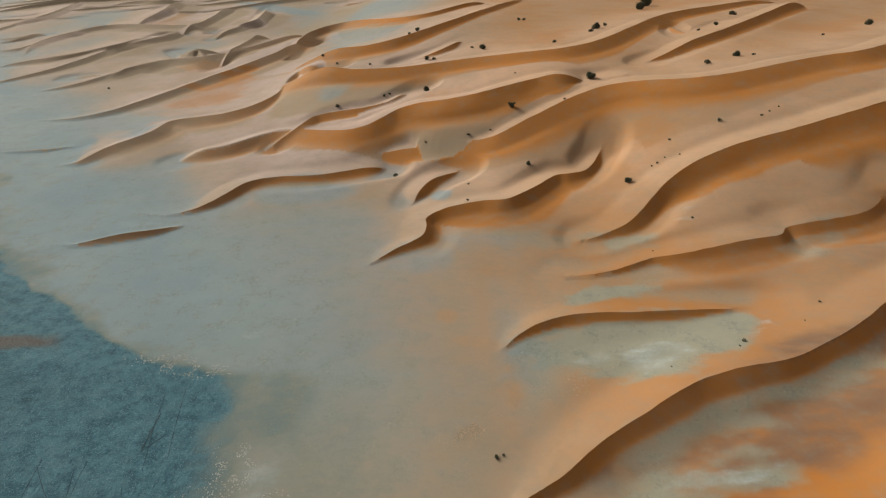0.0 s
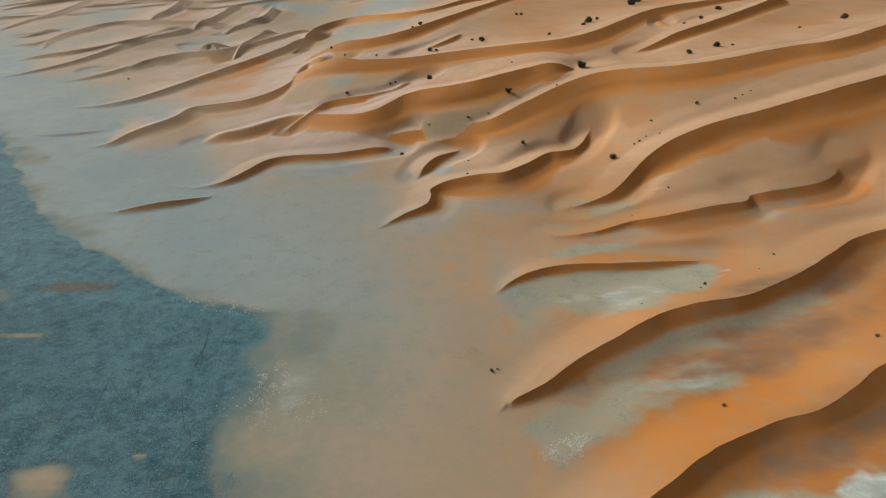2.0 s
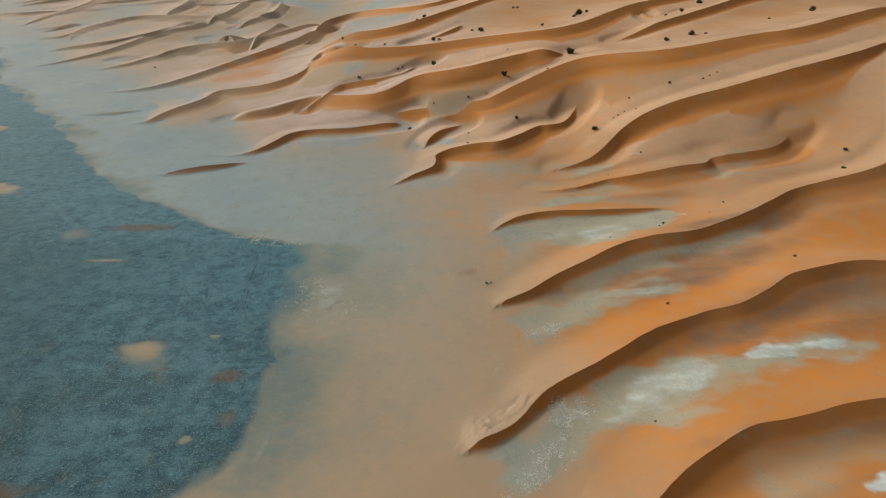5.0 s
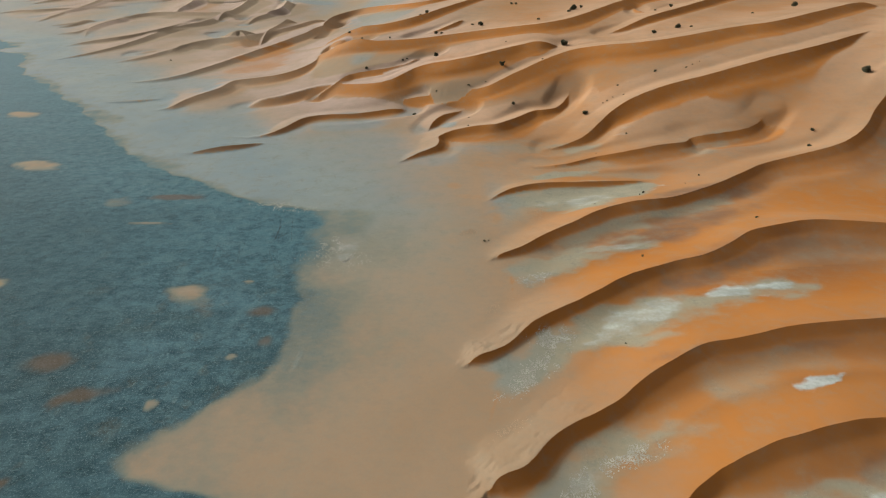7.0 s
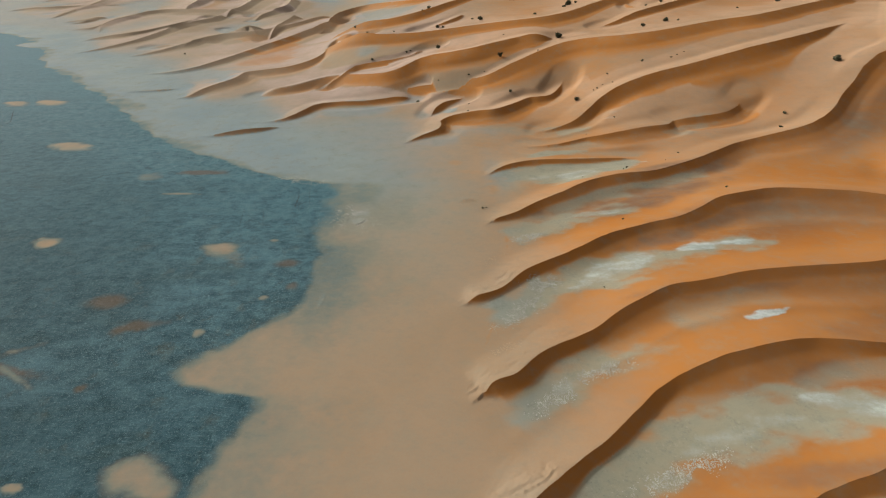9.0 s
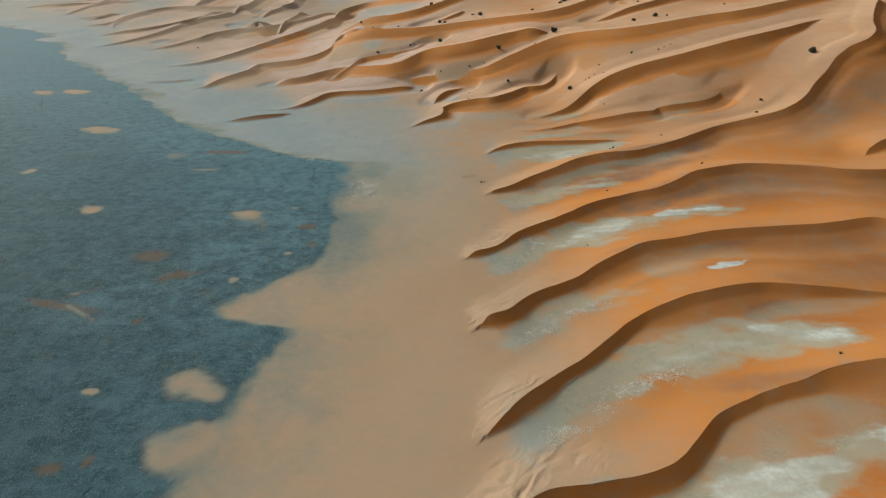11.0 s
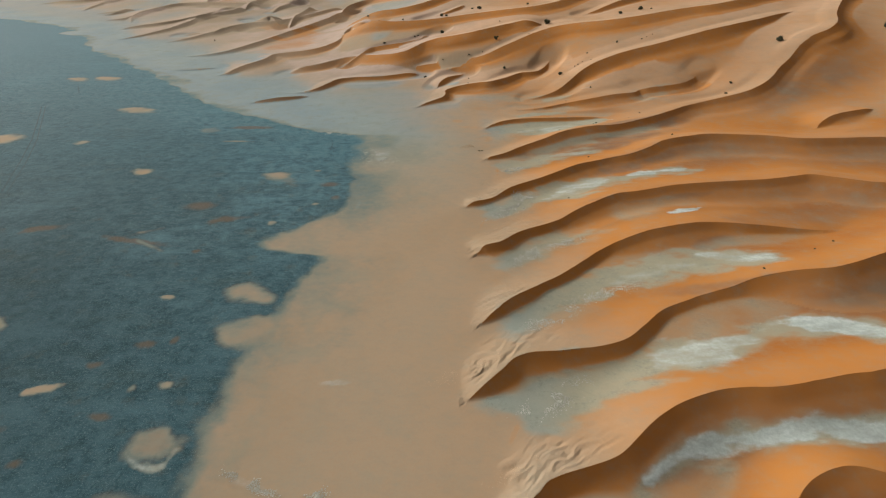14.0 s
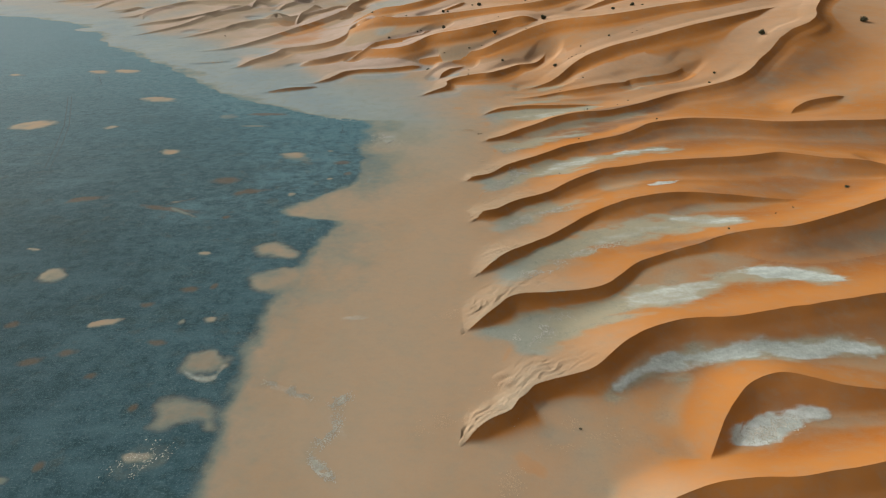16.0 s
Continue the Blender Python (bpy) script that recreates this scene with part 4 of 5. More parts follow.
spread("sand", 0.7, 0.5, [(-80.3, -11.7), (-77.1, -10.6), (-74.3, -9.5), (-73.5, -10.3), (-76.3, -11.7), (-79, -12.8)])
spread("sand", 0.9, 0.8, [(-60.3, 20.7), (-58.8, 22.1), (-53.7, 22.2), (-50.8, 20.1), (-50.4, 18.4), (-52.8, 17.1), (-56.7, 17.9)])
spread("sand", 0.45, 1.5, [(-54.5, 17.8), (-50.8, 18.4), (-46.1, 13.7), (-46.7, 11.4), (-49.8, 13.3)])
spread("rust", 0.7, 4, [(-114.3, 196.9), (-114.9, 220.8), (-102.8, 238), (-91.9, 252.1), (-81, 224), (-80.4, 201.9), (-92.3, 194.9), (-108.2, 188.9)])
spread("rust", 0.5, 4, [(-138.8, 255.2), (-133.8, 265.1), (-107.8, 267.9), (-105.1, 237.1), (-122.4, 237.8)])
spread("rust", 0.5, 5, [(-229.2, 415.5), (-231.5, 498.4), (-185.9, 388.9), (-206.5, 391.3)])
spread("clay", 0.75, 3, [(-116.5, 165.3), (-127.8, 189.1), (-107, 186.4), (-103.5, 175.2), (-104.1, 156.5)])
spread("clay", 0.6, 3, [(-65.8, 286.7), (-61.1, 316.9), (-23.7, 286.5), (-16.2, 262.8), (-35.9, 255.3), (-52.6, 266.7)])
spread("salt", 0.5, 2.0, [(53.8, 99.1), (56.6, 99.9), (59.2, 97.1), (56.3, 95.9)])
spread("clay", 0.55, 2.0, [(0.8, 93.9), (9.1, 98.1), (23.7, 96.2), (34.6, 91.7), (46.4, 89), (39.7, 87.2), (14.6, 88), (2, 86.7)])
spread("clay", 0.5, 3, [(38.9, -3.3), (47.7, -0.2), (59.3, -1.2), (50.5, -5.4), (40.7, -6.6)])
spread("damp_shade", 0.75, 0.8, [(-50, -69), (-50.1, -66.5), (-47.2, -66.3), (-44.9, -68.3), (-44.5, -70.5), (-47.8, -70.8)])
spread("damp_shade", 0.6, 0.7, [(-49.5, -80.8), (-50.2, -78.4), (-48.3, -77.7), (-42.5, -78), (-41.4, -79.8), (-42.8, -80.5), (-46.5, -79.8), (-47.5, -81.5)])
spread("salt", 0.8, 0.35, [(-51, -69.9), (-49.6, -71.9), (-47.1, -73.4), (-44.3, -73.4), (-43.2, -71.9), (-43.4, -69.7), (-44.1, -70.4), (-45.2, -72), (-47.2, -72.1), (-49.4, -71)])

FLAT = fade(SHORE, -2.4 - 2.0 * fade(Y, 60, 30) - 9.0 * fade(Y, 18, 36) * fade(Y, 64, 54), 2.4 + 2.0 * fade(Y, 60, 30))
width = 9 + 14 * fade(Y, -60, -5) * fade(Y, 75, 35)
FLAT = np.maximum(FLAT, np.clip(0.20 + 0.24 * fade(Y, -20, 20) + (0.34 + 0.3 * fade(Y, 0, 30)) * cloud(X, Y, 9, 35, 6), 0, 0.42 + 0.2 * fade(Y, 0, 30)) * fade((SHORE + 16 * cloud(X, Y, 22, 37)) / width, -1.1, 0.0))
CLAY = 0.58 * fade(Y, -30, 45) * fade(SHORE, -75, -8) + 0.68 * fade(Y, 20, 85) * fade(X + 16 * cloud(X, Y, 45, 45), 20, -32)
low = fade(Z - BASE, 0.9, 0.12)
CLAY = np.maximum(CLAY, low * fade(X + 6 * cloud(X, Y, 14, 41), 4, 14) * fade(Z, 14, 4) * fade(Y, 115, 80) * np.clip(0.38 + 0.5 * cloud(X, Y, 18, 43), 0, 1))
CLAY = np.maximum(CLAY * fade(Z - BASE, 1.2, 0.2), 0.62 * fade(Y, 80, 200) * fade(X, 60, -120) * np.clip(0.75 + 1.3 * cloud(X, Y, 40, 49), 0, 1) * fade(Z - BASE, 2.2, 0.4))
SALT = np.zeros(len(X))
SANDY, IRON, DAMP_SHADE = np.zeros(len(X)), np.zeros(len(X)), np.zeros(len(X))
for kind, cx, cy, rx, ry, turn, much in PATCHES:
    dx, dy = X - cx, Y - cy
    u, v = dx * math.cos(turn) + dy * math.sin(turn), dy * math.cos(turn) - dx * math.sin(turn)
    near = (np.abs(u) < 2 * rx) & (np.abs(v) < 2 * ry)
    rag = 0.42 if kind == "salt" else 0.6
    r = np.hypot(u[near] / rx, v[near] / ry) + rag * cloud(X[near], Y[near], 1.2 * min(rx, ry) + 0.8, 81, 5)
    m = much * (fade(r, 1.3, 0.5) if kind == "salt" else fade(r, 1.35, 0.45))
    field = {"salt": SALT, "clay": CLAY, "sand": SANDY, "rust": IRON, "damp_shade": DAMP_SHADE}[kind]
    field[near] = np.maximum(field[near], m)
for kind, much, soft, line in SPREADS:
    lo, hi = line.min(0) - 4 * soft, line.max(0) + 4 * soft
    near = np.flatnonzero((X > lo[0]) & (X < hi[0]) & (Y > lo[1]) & (Y < hi[1]))
    x, y = X[near], Y[near]
    for_edge = line
    for _ in range(2):  # corners worn round
        after = np.roll(for_edge, -1, 0)
        for_edge = np.stack([0.75 * for_edge + 0.25 * after, 0.25 * for_edge + 0.75 * after], 1).reshape(-1, 2)
    inside, far = np.zeros(len(near), dtype=bool), np.full(len(near), 1e9)
    for (ax, ay), (bx, by) in zip(for_edge, np.roll(for_edge, -1, 0)):
        dx, dy = bx - ax, by - ay
        k = np.clip(((x - ax) * dx + (y - ay) * dy) / (dx * dx + dy * dy + 1e-9), 0, 1)
        far = np.minimum(far, np.hypot(x - ax - k * dx, y - ay - k * dy))
        inside ^= ((ay > y) != (by > y)) & (x < ax + (y - ay) * dx / (dy + (abs(dy) < 1e-9) * 1e-9))
    depth = np.where(inside, far, -far) + (1.4 if kind == "sand" else 3.6) * soft * cloud(0.45 * x, y, 1.2 + 1.2 * soft, 83, 6)
    field = {"salt": SALT, "clay": CLAY, "sand": SANDY, "rust": IRON, "damp_shade": DAMP_SHADE}[kind]
    field[near] = np.maximum(field[near], much * fade(depth, -(2.6 if kind == "clay" else 1.5) * soft, 1.9 * soft))
FLAT = FLAT * (1 - 0.85 * SALT * fade(SHORE, 1, 4))
DAMP_SHADE = np.maximum(DAMP_SHADE, 0.25 * fade(SANDY, 0.08, 0.35) * fade(SANDY, 0.95, 0.5) * fade(SHORE, -2, 3))
FLAT = FLAT * (1 - SANDY * np.clip(0.92 + 0.5 * cloud(X, Y, 5, 87, 3), 0, 1))
CLAY = CLAY * (1 - SANDY) * (1 - STEEP)  # loose sand on the steep faces sheds every crust
SALT, DAMP_SHADE = SALT * (1 - STEEP), DAMP_SHADE * (1 - STEEP)
Z = Z + 0.16 * SANDY * fade(SHORE, -3, 3)
# paling grows with distance, as painted haze
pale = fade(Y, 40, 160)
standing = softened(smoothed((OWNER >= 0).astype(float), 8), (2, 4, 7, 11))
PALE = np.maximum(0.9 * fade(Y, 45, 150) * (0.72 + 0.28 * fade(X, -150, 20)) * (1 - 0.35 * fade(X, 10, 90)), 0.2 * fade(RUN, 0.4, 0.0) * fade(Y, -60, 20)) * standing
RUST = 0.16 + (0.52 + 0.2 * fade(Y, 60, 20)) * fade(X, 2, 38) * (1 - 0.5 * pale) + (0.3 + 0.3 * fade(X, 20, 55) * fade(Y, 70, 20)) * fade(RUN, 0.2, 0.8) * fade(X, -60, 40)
RUST = smoothed(RUST * (0.8 + 0.2 * standing), 12) * (1 - 0.25 * TIP)
# slip faces: rustier sand, with the warm tone of their shade painted in
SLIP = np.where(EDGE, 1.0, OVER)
RUST_SHADE = 0.85 * fade(X, -150, 0) * fade(SIGNED, -16, -4) * fade(SIGNED, 2.0, 0.3) * SLIP
# the foot of every near slip face: damp grey sand, with shade painted in
foot = (SIGNED < 0) * fade(SIGNED, -2.5, -5.0) * fade(X, 4, 16) * fade(Y, 110, 70)
foot = softened(foot * (OWNER >= 0), (1, 2, 4, 8)) * np.clip(0.8 + 0.9 * cloud(X, Y, 13, 47), 0, 1)
CLAY = np.maximum(CLAY, 0.42 * foot * (1 - STEEP))
DAMP_SHADE = np.maximum(DAMP_SHADE, 0.95 * foot)
RUST = np.maximum(RUST, 0.95 * IRON)
CLAY = CLAY * (1 - 0.7 * IRON)
CRUST = TIP
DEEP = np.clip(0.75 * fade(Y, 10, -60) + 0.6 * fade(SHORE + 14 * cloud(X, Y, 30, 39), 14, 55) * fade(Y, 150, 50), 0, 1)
# the salt and the flat have a broken skin
Z = Z + (0.10 * SALT + 0.05 * FLAT) * cloud(X, Y, 1.6, 91, 3)


# ---- ground and dunes ----
def skin(name, verts, faces, normals, pick, lee=None):
    me = bpy.data.meshes.new(name)
    me.vertices.add(len(verts))
    me.vertices.foreach_set("co", verts.astype(np.float32).ravel())
    me.loops.add(3 * len(faces))
    me.loops.foreach_set("vertex_index", faces.astype(np.int32).ravel())
    me.polygons.add(len(faces))
    me.polygons.foreach_set("loop_start", np.arange(0, 3 * len(faces), 3, dtype=np.int32))
    me.update(calc_edges=True)
    me.polygons.foreach_set("use_smooth", np.ones(len(faces), dtype=bool))
    for key, values in (("rust", RUST), ("clay", CLAY), ("salt", SALT), ("flat", FLAT), ("crust", CRUST), ("pale", PALE), ("damp_shade", DAMP_SHADE), ("deep", DEEP)):
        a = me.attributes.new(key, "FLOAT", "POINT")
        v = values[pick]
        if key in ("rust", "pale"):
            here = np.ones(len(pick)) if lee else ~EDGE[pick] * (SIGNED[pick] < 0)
            v = np.where(here > 0, np.minimum(v + here * RUST_SHADE[pick], 0.95), v) if key == "rust" else v * (1 - here * SLIP[pick])
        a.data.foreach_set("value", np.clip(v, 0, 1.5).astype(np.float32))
    me.normals_split_custom_set_from_vertices(normals.tolist())
    me.materials.append(DESERT)
    return new(name, me)


ZG = Z.reshape(ny, nx)
PX, PY = X.reshape(ny, nx), Y.reshape(ny, nx)
along_x = np.dstack([np.gradient(v, axis=1) for v in (PX, PY, ZG)])
along_y = np.dstack([np.gradient(v, axis=0) for v in (PX, PY, ZG)])
NRM = np.cross(along_x, along_y).reshape(-1, 3)
NRM /= np.linalg.norm(NRM, axis=1)[:, None]

index = np.arange(ny * nx).reshape(ny, nx)
QUADS = np.stack([index[:-1, :-1], index[:-1, 1:], index[1:, 1:], index[1:, :-1]], -1).reshape(-1, 4)


def islands(label):
    """Numbers the connected patches of equal label on the sheet, and gives each patch's size."""
    parent, run_of = [], np.zeros(label.shape, dtype=np.int64)

    def root(a):
        while parent[a] != a:
            parent[a] = parent[parent[a]]
            a = parent[a]
        return a

    for r in range(label.shape[0]):
        starts = np.concatenate([[0], np.flatnonzero(np.diff(label[r])) + 1])
        run_of[r] = len(parent) + np.searchsorted(starts, np.arange(label.shape[1]), side="right") - 1
        parent.extend(range(len(parent), len(parent) + len(starts)))
        if r:
            same = label[r] == label[r - 1]
            for a, b in set(zip(run_of[r][same].tolist(), run_of[r - 1][same].tolist())):
                parent[root(a)] = root(b)
    flat_root = np.array([root(a) for a in range(len(parent))])[run_of]
    return flat_root, np.bincount(flat_root.ravel(), minlength=len(parent))


def largest_only(label, flat_root, size):
    """True where a patch is the largest of its label."""
    best = {}
    first = {int(k): int(v) for k, v in zip(flat_root.ravel(), label.ravel())}
    for k, v in first.items():
        if v not in best or size[k] > size[best[v]]:
            best[v] = k
    return np.isin(flat_root, list(best.values()))


quad_owner = np.where((OWNER[QUADS] >= 0).all(1), OWNER[QUADS].max(1), -1).reshape(ny - 1, nx - 1)
quad_owner = np.where(largest_only(quad_owner, *islands(quad_owner)), quad_owner, -1)
quad_lee = np.where(EDGE, 0.0, np.clip(SIGNED, -3, 3))[QUADS].sum(1).reshape(ny - 1, nx - 1) < 0
for _ in range(4):
    halves = np.where(quad_owner < 0, -1, 2 * quad_owner + quad_lee)
    quad_lee = np.where(largest_only(halves, *islands(halves)), quad_lee, ~quad_lee)
# two triangles to a square, the cut laid along the crest where one passes
q = QUADS
other = EDGE[q[:, 1]] & EDGE[q[:, 3]] & ~(EDGE[q[:, 0]] & EDGE[q[:, 2]])
TRIS = np.stack([np.where(other[:, None], q[:, [0, 1, 3]], q[:, [0, 1, 2]]), np.where(other[:, None], q[:, [1, 2, 3]], q[:, [0, 2, 3]])], 1).reshape(-1, 3)
tri_owner = np.repeat(quad_owner.ravel(), 2)
tri_lee = np.repeat(quad_lee.ravel(), 2)
side_sum = np.where(EDGE, 0.0, np.clip(SIGNED, -3, 3))[TRIS].sum(1)
at_crest = (EDGE[TRIS].sum(1) >= 2) & (np.abs(side_sum) > 1e-6) & (np.abs(side_sum) < 3)
tri_lee = np.where(at_crest, side_sum < 0, tri_lee)
on_dune = tri_owner >= 0
VERTS = np.stack([X, Y, Z], 1)


def pieces(faces, count):
    """The number of the connected piece that each triangle belongs to."""
    tag = np.arange(count)
    while True:
        low = tag[faces].min(1)
        fresh = tag.copy()
        for k in range(3):
            np.minimum.at(fresh, faces[:, k], low)
        fresh = fresh[fresh]
        if (fresh == tag).all():
            return tag[faces[:, 0]]
        tag = fresh


DUNE_LABELS = ("orange sand dune with a shaded slip face beside the salt flat", "pale sand dune ridge on the far sand sheet")
to_ground = ~on_dune
for i in range(len(DUNES)):
    mine = np.flatnonzero(on_dune & (tri_owner == i))
    if len(mine) < 60:
        to_ground[mine] = True
        continue
    middle = VERTS[np.unique(TRIS[mine])].mean(0)
    middle[2] = 0
    whole = new("sand_dune")
    whole.location = middle
    tagged(whole, DUNE_LABELS[0 if i < 14 else 1], "dune", "dunes beside the salt flat" if i < NAMED else "dunes of the distance")
    for name, lee in (("windward_slope", False), ("slip_face", True)):
        some = mine[tri_lee[mine] == lee]
        if not len(some):
            continue
        pick, faces = np.unique(TRIS[some], return_inverse=True)
        piece = pieces(faces.reshape(-1, 3), len(pick))
        for number, size in zip(*np.unique(piece, return_counts=True)):
            if size < 40:
                to_ground[some[piece == number]] = True
                continue
            pick, faces = np.unique(TRIS[some[piece == number]], return_inverse=True)
            q, v = faces.reshape(-1, 3), VERTS[pick]
            own = np.cross(v[q[:, 1]] - v[q[:, 0]], v[q[:, 2]] - v[q[:, 0]])
            own_at = np.zeros_like(v)
            for k in range(3):
                np.add.at(own_at, q[:, k], own)
            own_at /= np.linalg.norm(own_at, axis=1)[:, None] + 1e-12
            normals = np.where(EDGE[pick][:, None], own_at, NRM[pick])
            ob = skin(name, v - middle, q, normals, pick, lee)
            ob.parent = whole
    if not whole.children:
        bpy.data.objects.remove(whole)

shown, renumbered = np.unique(TRIS[to_ground], return_inverse=True)
ground = skin("ground", VERTS[shown], renumbered.reshape(-1, 3), NRM[shown], shown)
tagged(ground, "tan sand sheet beside a dark blue-grey salt flat", "ground", kind="structure")


# ---- plants ----
def part(name, bm, material, parent, label=""):
    me = bpy.data.meshes.new(name)
    bm.to_mesh(me)
    bm.free()
    me.materials.append(material)
    ob = new(name, me)
    ob.parent = parent
    if label:
        ob["label"] = label
    return ob


def twig(bm, a, b, r0, r1):
    """A tapered five-sided stick."""
    a, b = Vector(a), Vector(b)
    q = (b - a).to_track_quat("Z", "Y")
    rings = []
    for p, r in ((a, r0), (a.lerp(b, 0.55) + Vector((0.04, -0.03, 0.02)) * (b - a).length, 0.5 * (r0 + r1)), (b, r1)):
        rings.append([bm.verts.new(p + q @ Vector((r * math.cos(k * 1.2566), r * math.sin(k * 1.2566), 0))) for k in range(5)])
    for lo, hi in zip(rings, rings[1:]):
        for k in range(5):
            bm.faces.new((lo[k], lo[(k + 1) % 5], hi[(k + 1) % 5], hi[k]))


def bush(name, label, category, seed, height, lumps, leaves, open_crown):
    """A desert shrub one metre across: stems from the sand and a lumpy crown of small sprays."""
    lot = random.Random(seed)
    whole = tagged(new(name), label, category)
    heads = []
    for k in range(lumps):
        a, r = 6.283 * k / lumps + lot.uniform(-0.5, 0.5), lot.uniform(0.08, 0.34) if k else 0.0
        heads.append((Vector((r * math.cos(a), r * math.sin(a), height * lot.uniform(0.22, 0.62))), lot.uniform(0.14, 0.24) * (0.75 if open_crown else 1.1)))
    for head, size in heads:
        bm = bmesh.new()
        foot = Vector((head.x * 0.2, head.y * 0.2, -0.12))
        twig(bm, foot, head, 0.026, 0.010)
        for _ in range(3):
            twig(bm, foot.lerp(head, 0.6), head + Vector((lot.uniform(-1, 1), lot.uniform(-1, 1), lot.uniform(0, 1))) * size, 0.012, 0.004)
        part("stem", bm, WOOD, whole)
    for head, size in heads:
        bm = bmesh.new()
        for _ in range(leaves):
            d = Vector((lot.gauss(0, 1), lot.gauss(0, 1), lot.gauss(0, 1))).normalized()
            p = head + d * size * lot.uniform(0.45, 1.05) * Vector((1, 1, 0.8)).length / 1.6
            p.z = max(p.z, 0.03)
            n = (d + Vector((lot.uniform(-1, 1), lot.uniform(-1, 1), lot.uniform(-0.4, 1)))).normalized()
            q, s = n.to_track_quat("Z", "Y"), lot.uniform(0.025, 0.055)
            c = [p + q @ Vector(v) * s for v in ((-1, -0.5, 0), (1, -0.5, 0.2), (0.7, 0.7, 0), (-0.7, 0.6, 0.3))]
            bm.faces.new([bm.verts.new(v) for v in c])
        part("foliage", bm, LEAF, whole)
    return whole


def height_at(x, y):
    row = np.searchsorted(ROWS_Y, y) - 1
    t = (y - ROWS_Y[row]) / (ROWS_Y[row + 1] - ROWS_Y[row])
    side_at = [np.interp(x, PX[r], ZG[r]) for r in (row, row + 1)]
    return float(side_at[0] * (1 - t) + side_at[1] * t)


KINDS = [
    bush("desert_bush", "dense dark grey-green desert bush on the sand", "bush", 1, 0.62, 9, 130, False),
    bush("desert_bush", "rounded dark green saltbush on the sand slope", "bush", 2, 0.75, 10, 130, False),
    bush("desert_bush", "small sparse grey-green shrub on the sand", "bush", 3, 0.55, 7, 100, False),
    bush("desert_tree", "small open-crowned desert tree with forked stems", "tree", 4, 0.9, 9, 80, True),
    bush("dry_shrub", "low dry brown-green shrub on the clay", "shrub", 5, 0.5, 5, 70, True),
]
STANDING = set()


def plant(kind, x, y, width):
    """Sets a plant of that width with its foot in the sand; the first of a kind is the pattern itself."""
    turn = (x * 37.7 + y * 91.3) % 360
    m = pose(x, y, height_at(x, y) - 0.05, 0, 0, turn) @ Matrix.Scale(width, 4)
    if kind in STANDING:
        return copy_thing(KINDS[kind], m @ Matrix.Scale(1 / KINDS[kind].scale.x, 4))
    STANDING.add(kind)
    KINDS[kind].matrix_basis = m
    return KINDS[kind]


plant(0, 104.1, 272.2, 5.9)
plant(1, 113.1, 287, 6.8)
plant(2, 62.9, 212.8, 2.3)
plant(0, 66.5, 217.6, 4.3)
plant(1, 71.4, 222.1, 1.9)
plant(2, 135.5, 239.9, 3.6)
plant(1, 115.6, 215, 2.1)
plant(2, 104.4, 206.3, 1.6)
plant(0, 100.2, 168.1, 3)
plant(1, 88, 162.7, 2)
plant(2, 105.5, 167.6, 1.3)
plant(0, 176.4, 211, 3.7)
plant(2, 145.4, 192.8, 1.3)
plant(1, 50.5, 163.5, 3.6)
plant(3, 22.4, 148.8, 2.9)
plant(0, -4.7, 170.9, 3)
plant(1, 17.5, 203.7, 2.7)
plant(2, 13.7, 207.5, 1.6)
plant(0, -4.8, 199.4, 2.5)
plant(2, -2.1, 198.8, 1.8)
plant(1, -10.3, 245.5, 2.4)
plant(2, -13.7, 242.5, 1.6)
plant(0, -52.2, 225.3, 1.8)
plant(2, -44, 214.9, 1.2)
plant(1, -28, 201.2, 1.1)
plant(2, -36.3, 168.2, 1.8)
plant(1, -19.9, 171.4, 1.2)
plant(2, -18, 172.9, 1.2)
plant(0, 38.8, 251.9, 1.9)
plant(1, 41.2, 251.5, 1.6)
plant(2, 8.4, 139, 1.2)
plant(1, 15.1, 139.8, 0.7)
plant(0, 24.1, 122.6, 1.7)
plant(2, -13.4, 126.4, 1.6)
plant(1, 47.9, 110.9, 2)
plant(3, 76.7, 127.5, 1.4)
plant(2, 88, 127.5, 0.9)
plant(1, 90.7, 128.8, 0.6)
plant(0, 94, 130.5, 0.6)
plant(2, 55.2, 114.9, 0.7)
plant(1, 56.7, 115.5, 0.7)
plant(2, 59.1, 117, 0.6)
plant(0, 62.7, 116.8, 0.6)
plant(1, 62.5, 123.8, 0.8)
plant(2, 7.2, 116.6, 0.8)
plant(1, 6.5, 106.4, 0.7)
plant(0, -4.7, 138.8, 0.9)
plant(2, 45.6, 200.7, 1.8)
plant(4, 63.4, 61.7, 0.5)
plant(4, 69.2, 66.4, 0.8)
plant(2, 57.5, 94, 0.8)
plant(4, 45.7, 85.3, 0.6)
plant(0, 26.3, 170.6, 0.8)
plant(2, 39.2, 150.1, 0.9)
plant(1, -156, 229.6, 1.1)
plant(4, 36.3, 52.2, 0.5)
plant(4, 50.3, 57.2, 1.1)
plant(4, 48.9, 56, 0.7)
plant(4, 6.7, 38.3, 1.1)
plant(4, 7.7, 38.5, 0.7)
plant(0, 142.8, 112.9, 3.6)
plant(2, 106.6, 78.4, 1.4)
plant(1, 111.8, 86.3, 1.3)
plant(4, 70.7, 40.8, 1.1)
plant(4, 40.6, 29.7, 0.9)
plant(4, 29, 4.6, 0.6)
plant(0, 194, 120.4, 4.0)
plant(2, 103.3, -10.4, 1.4)
plant(4, 82.1, -21.4, 0.8)
plant(4, 75.7, -24.6, 0.6)
plant(4, 60.4, -32, 0.9)
plant(4, 14, -82.3, 0.7)

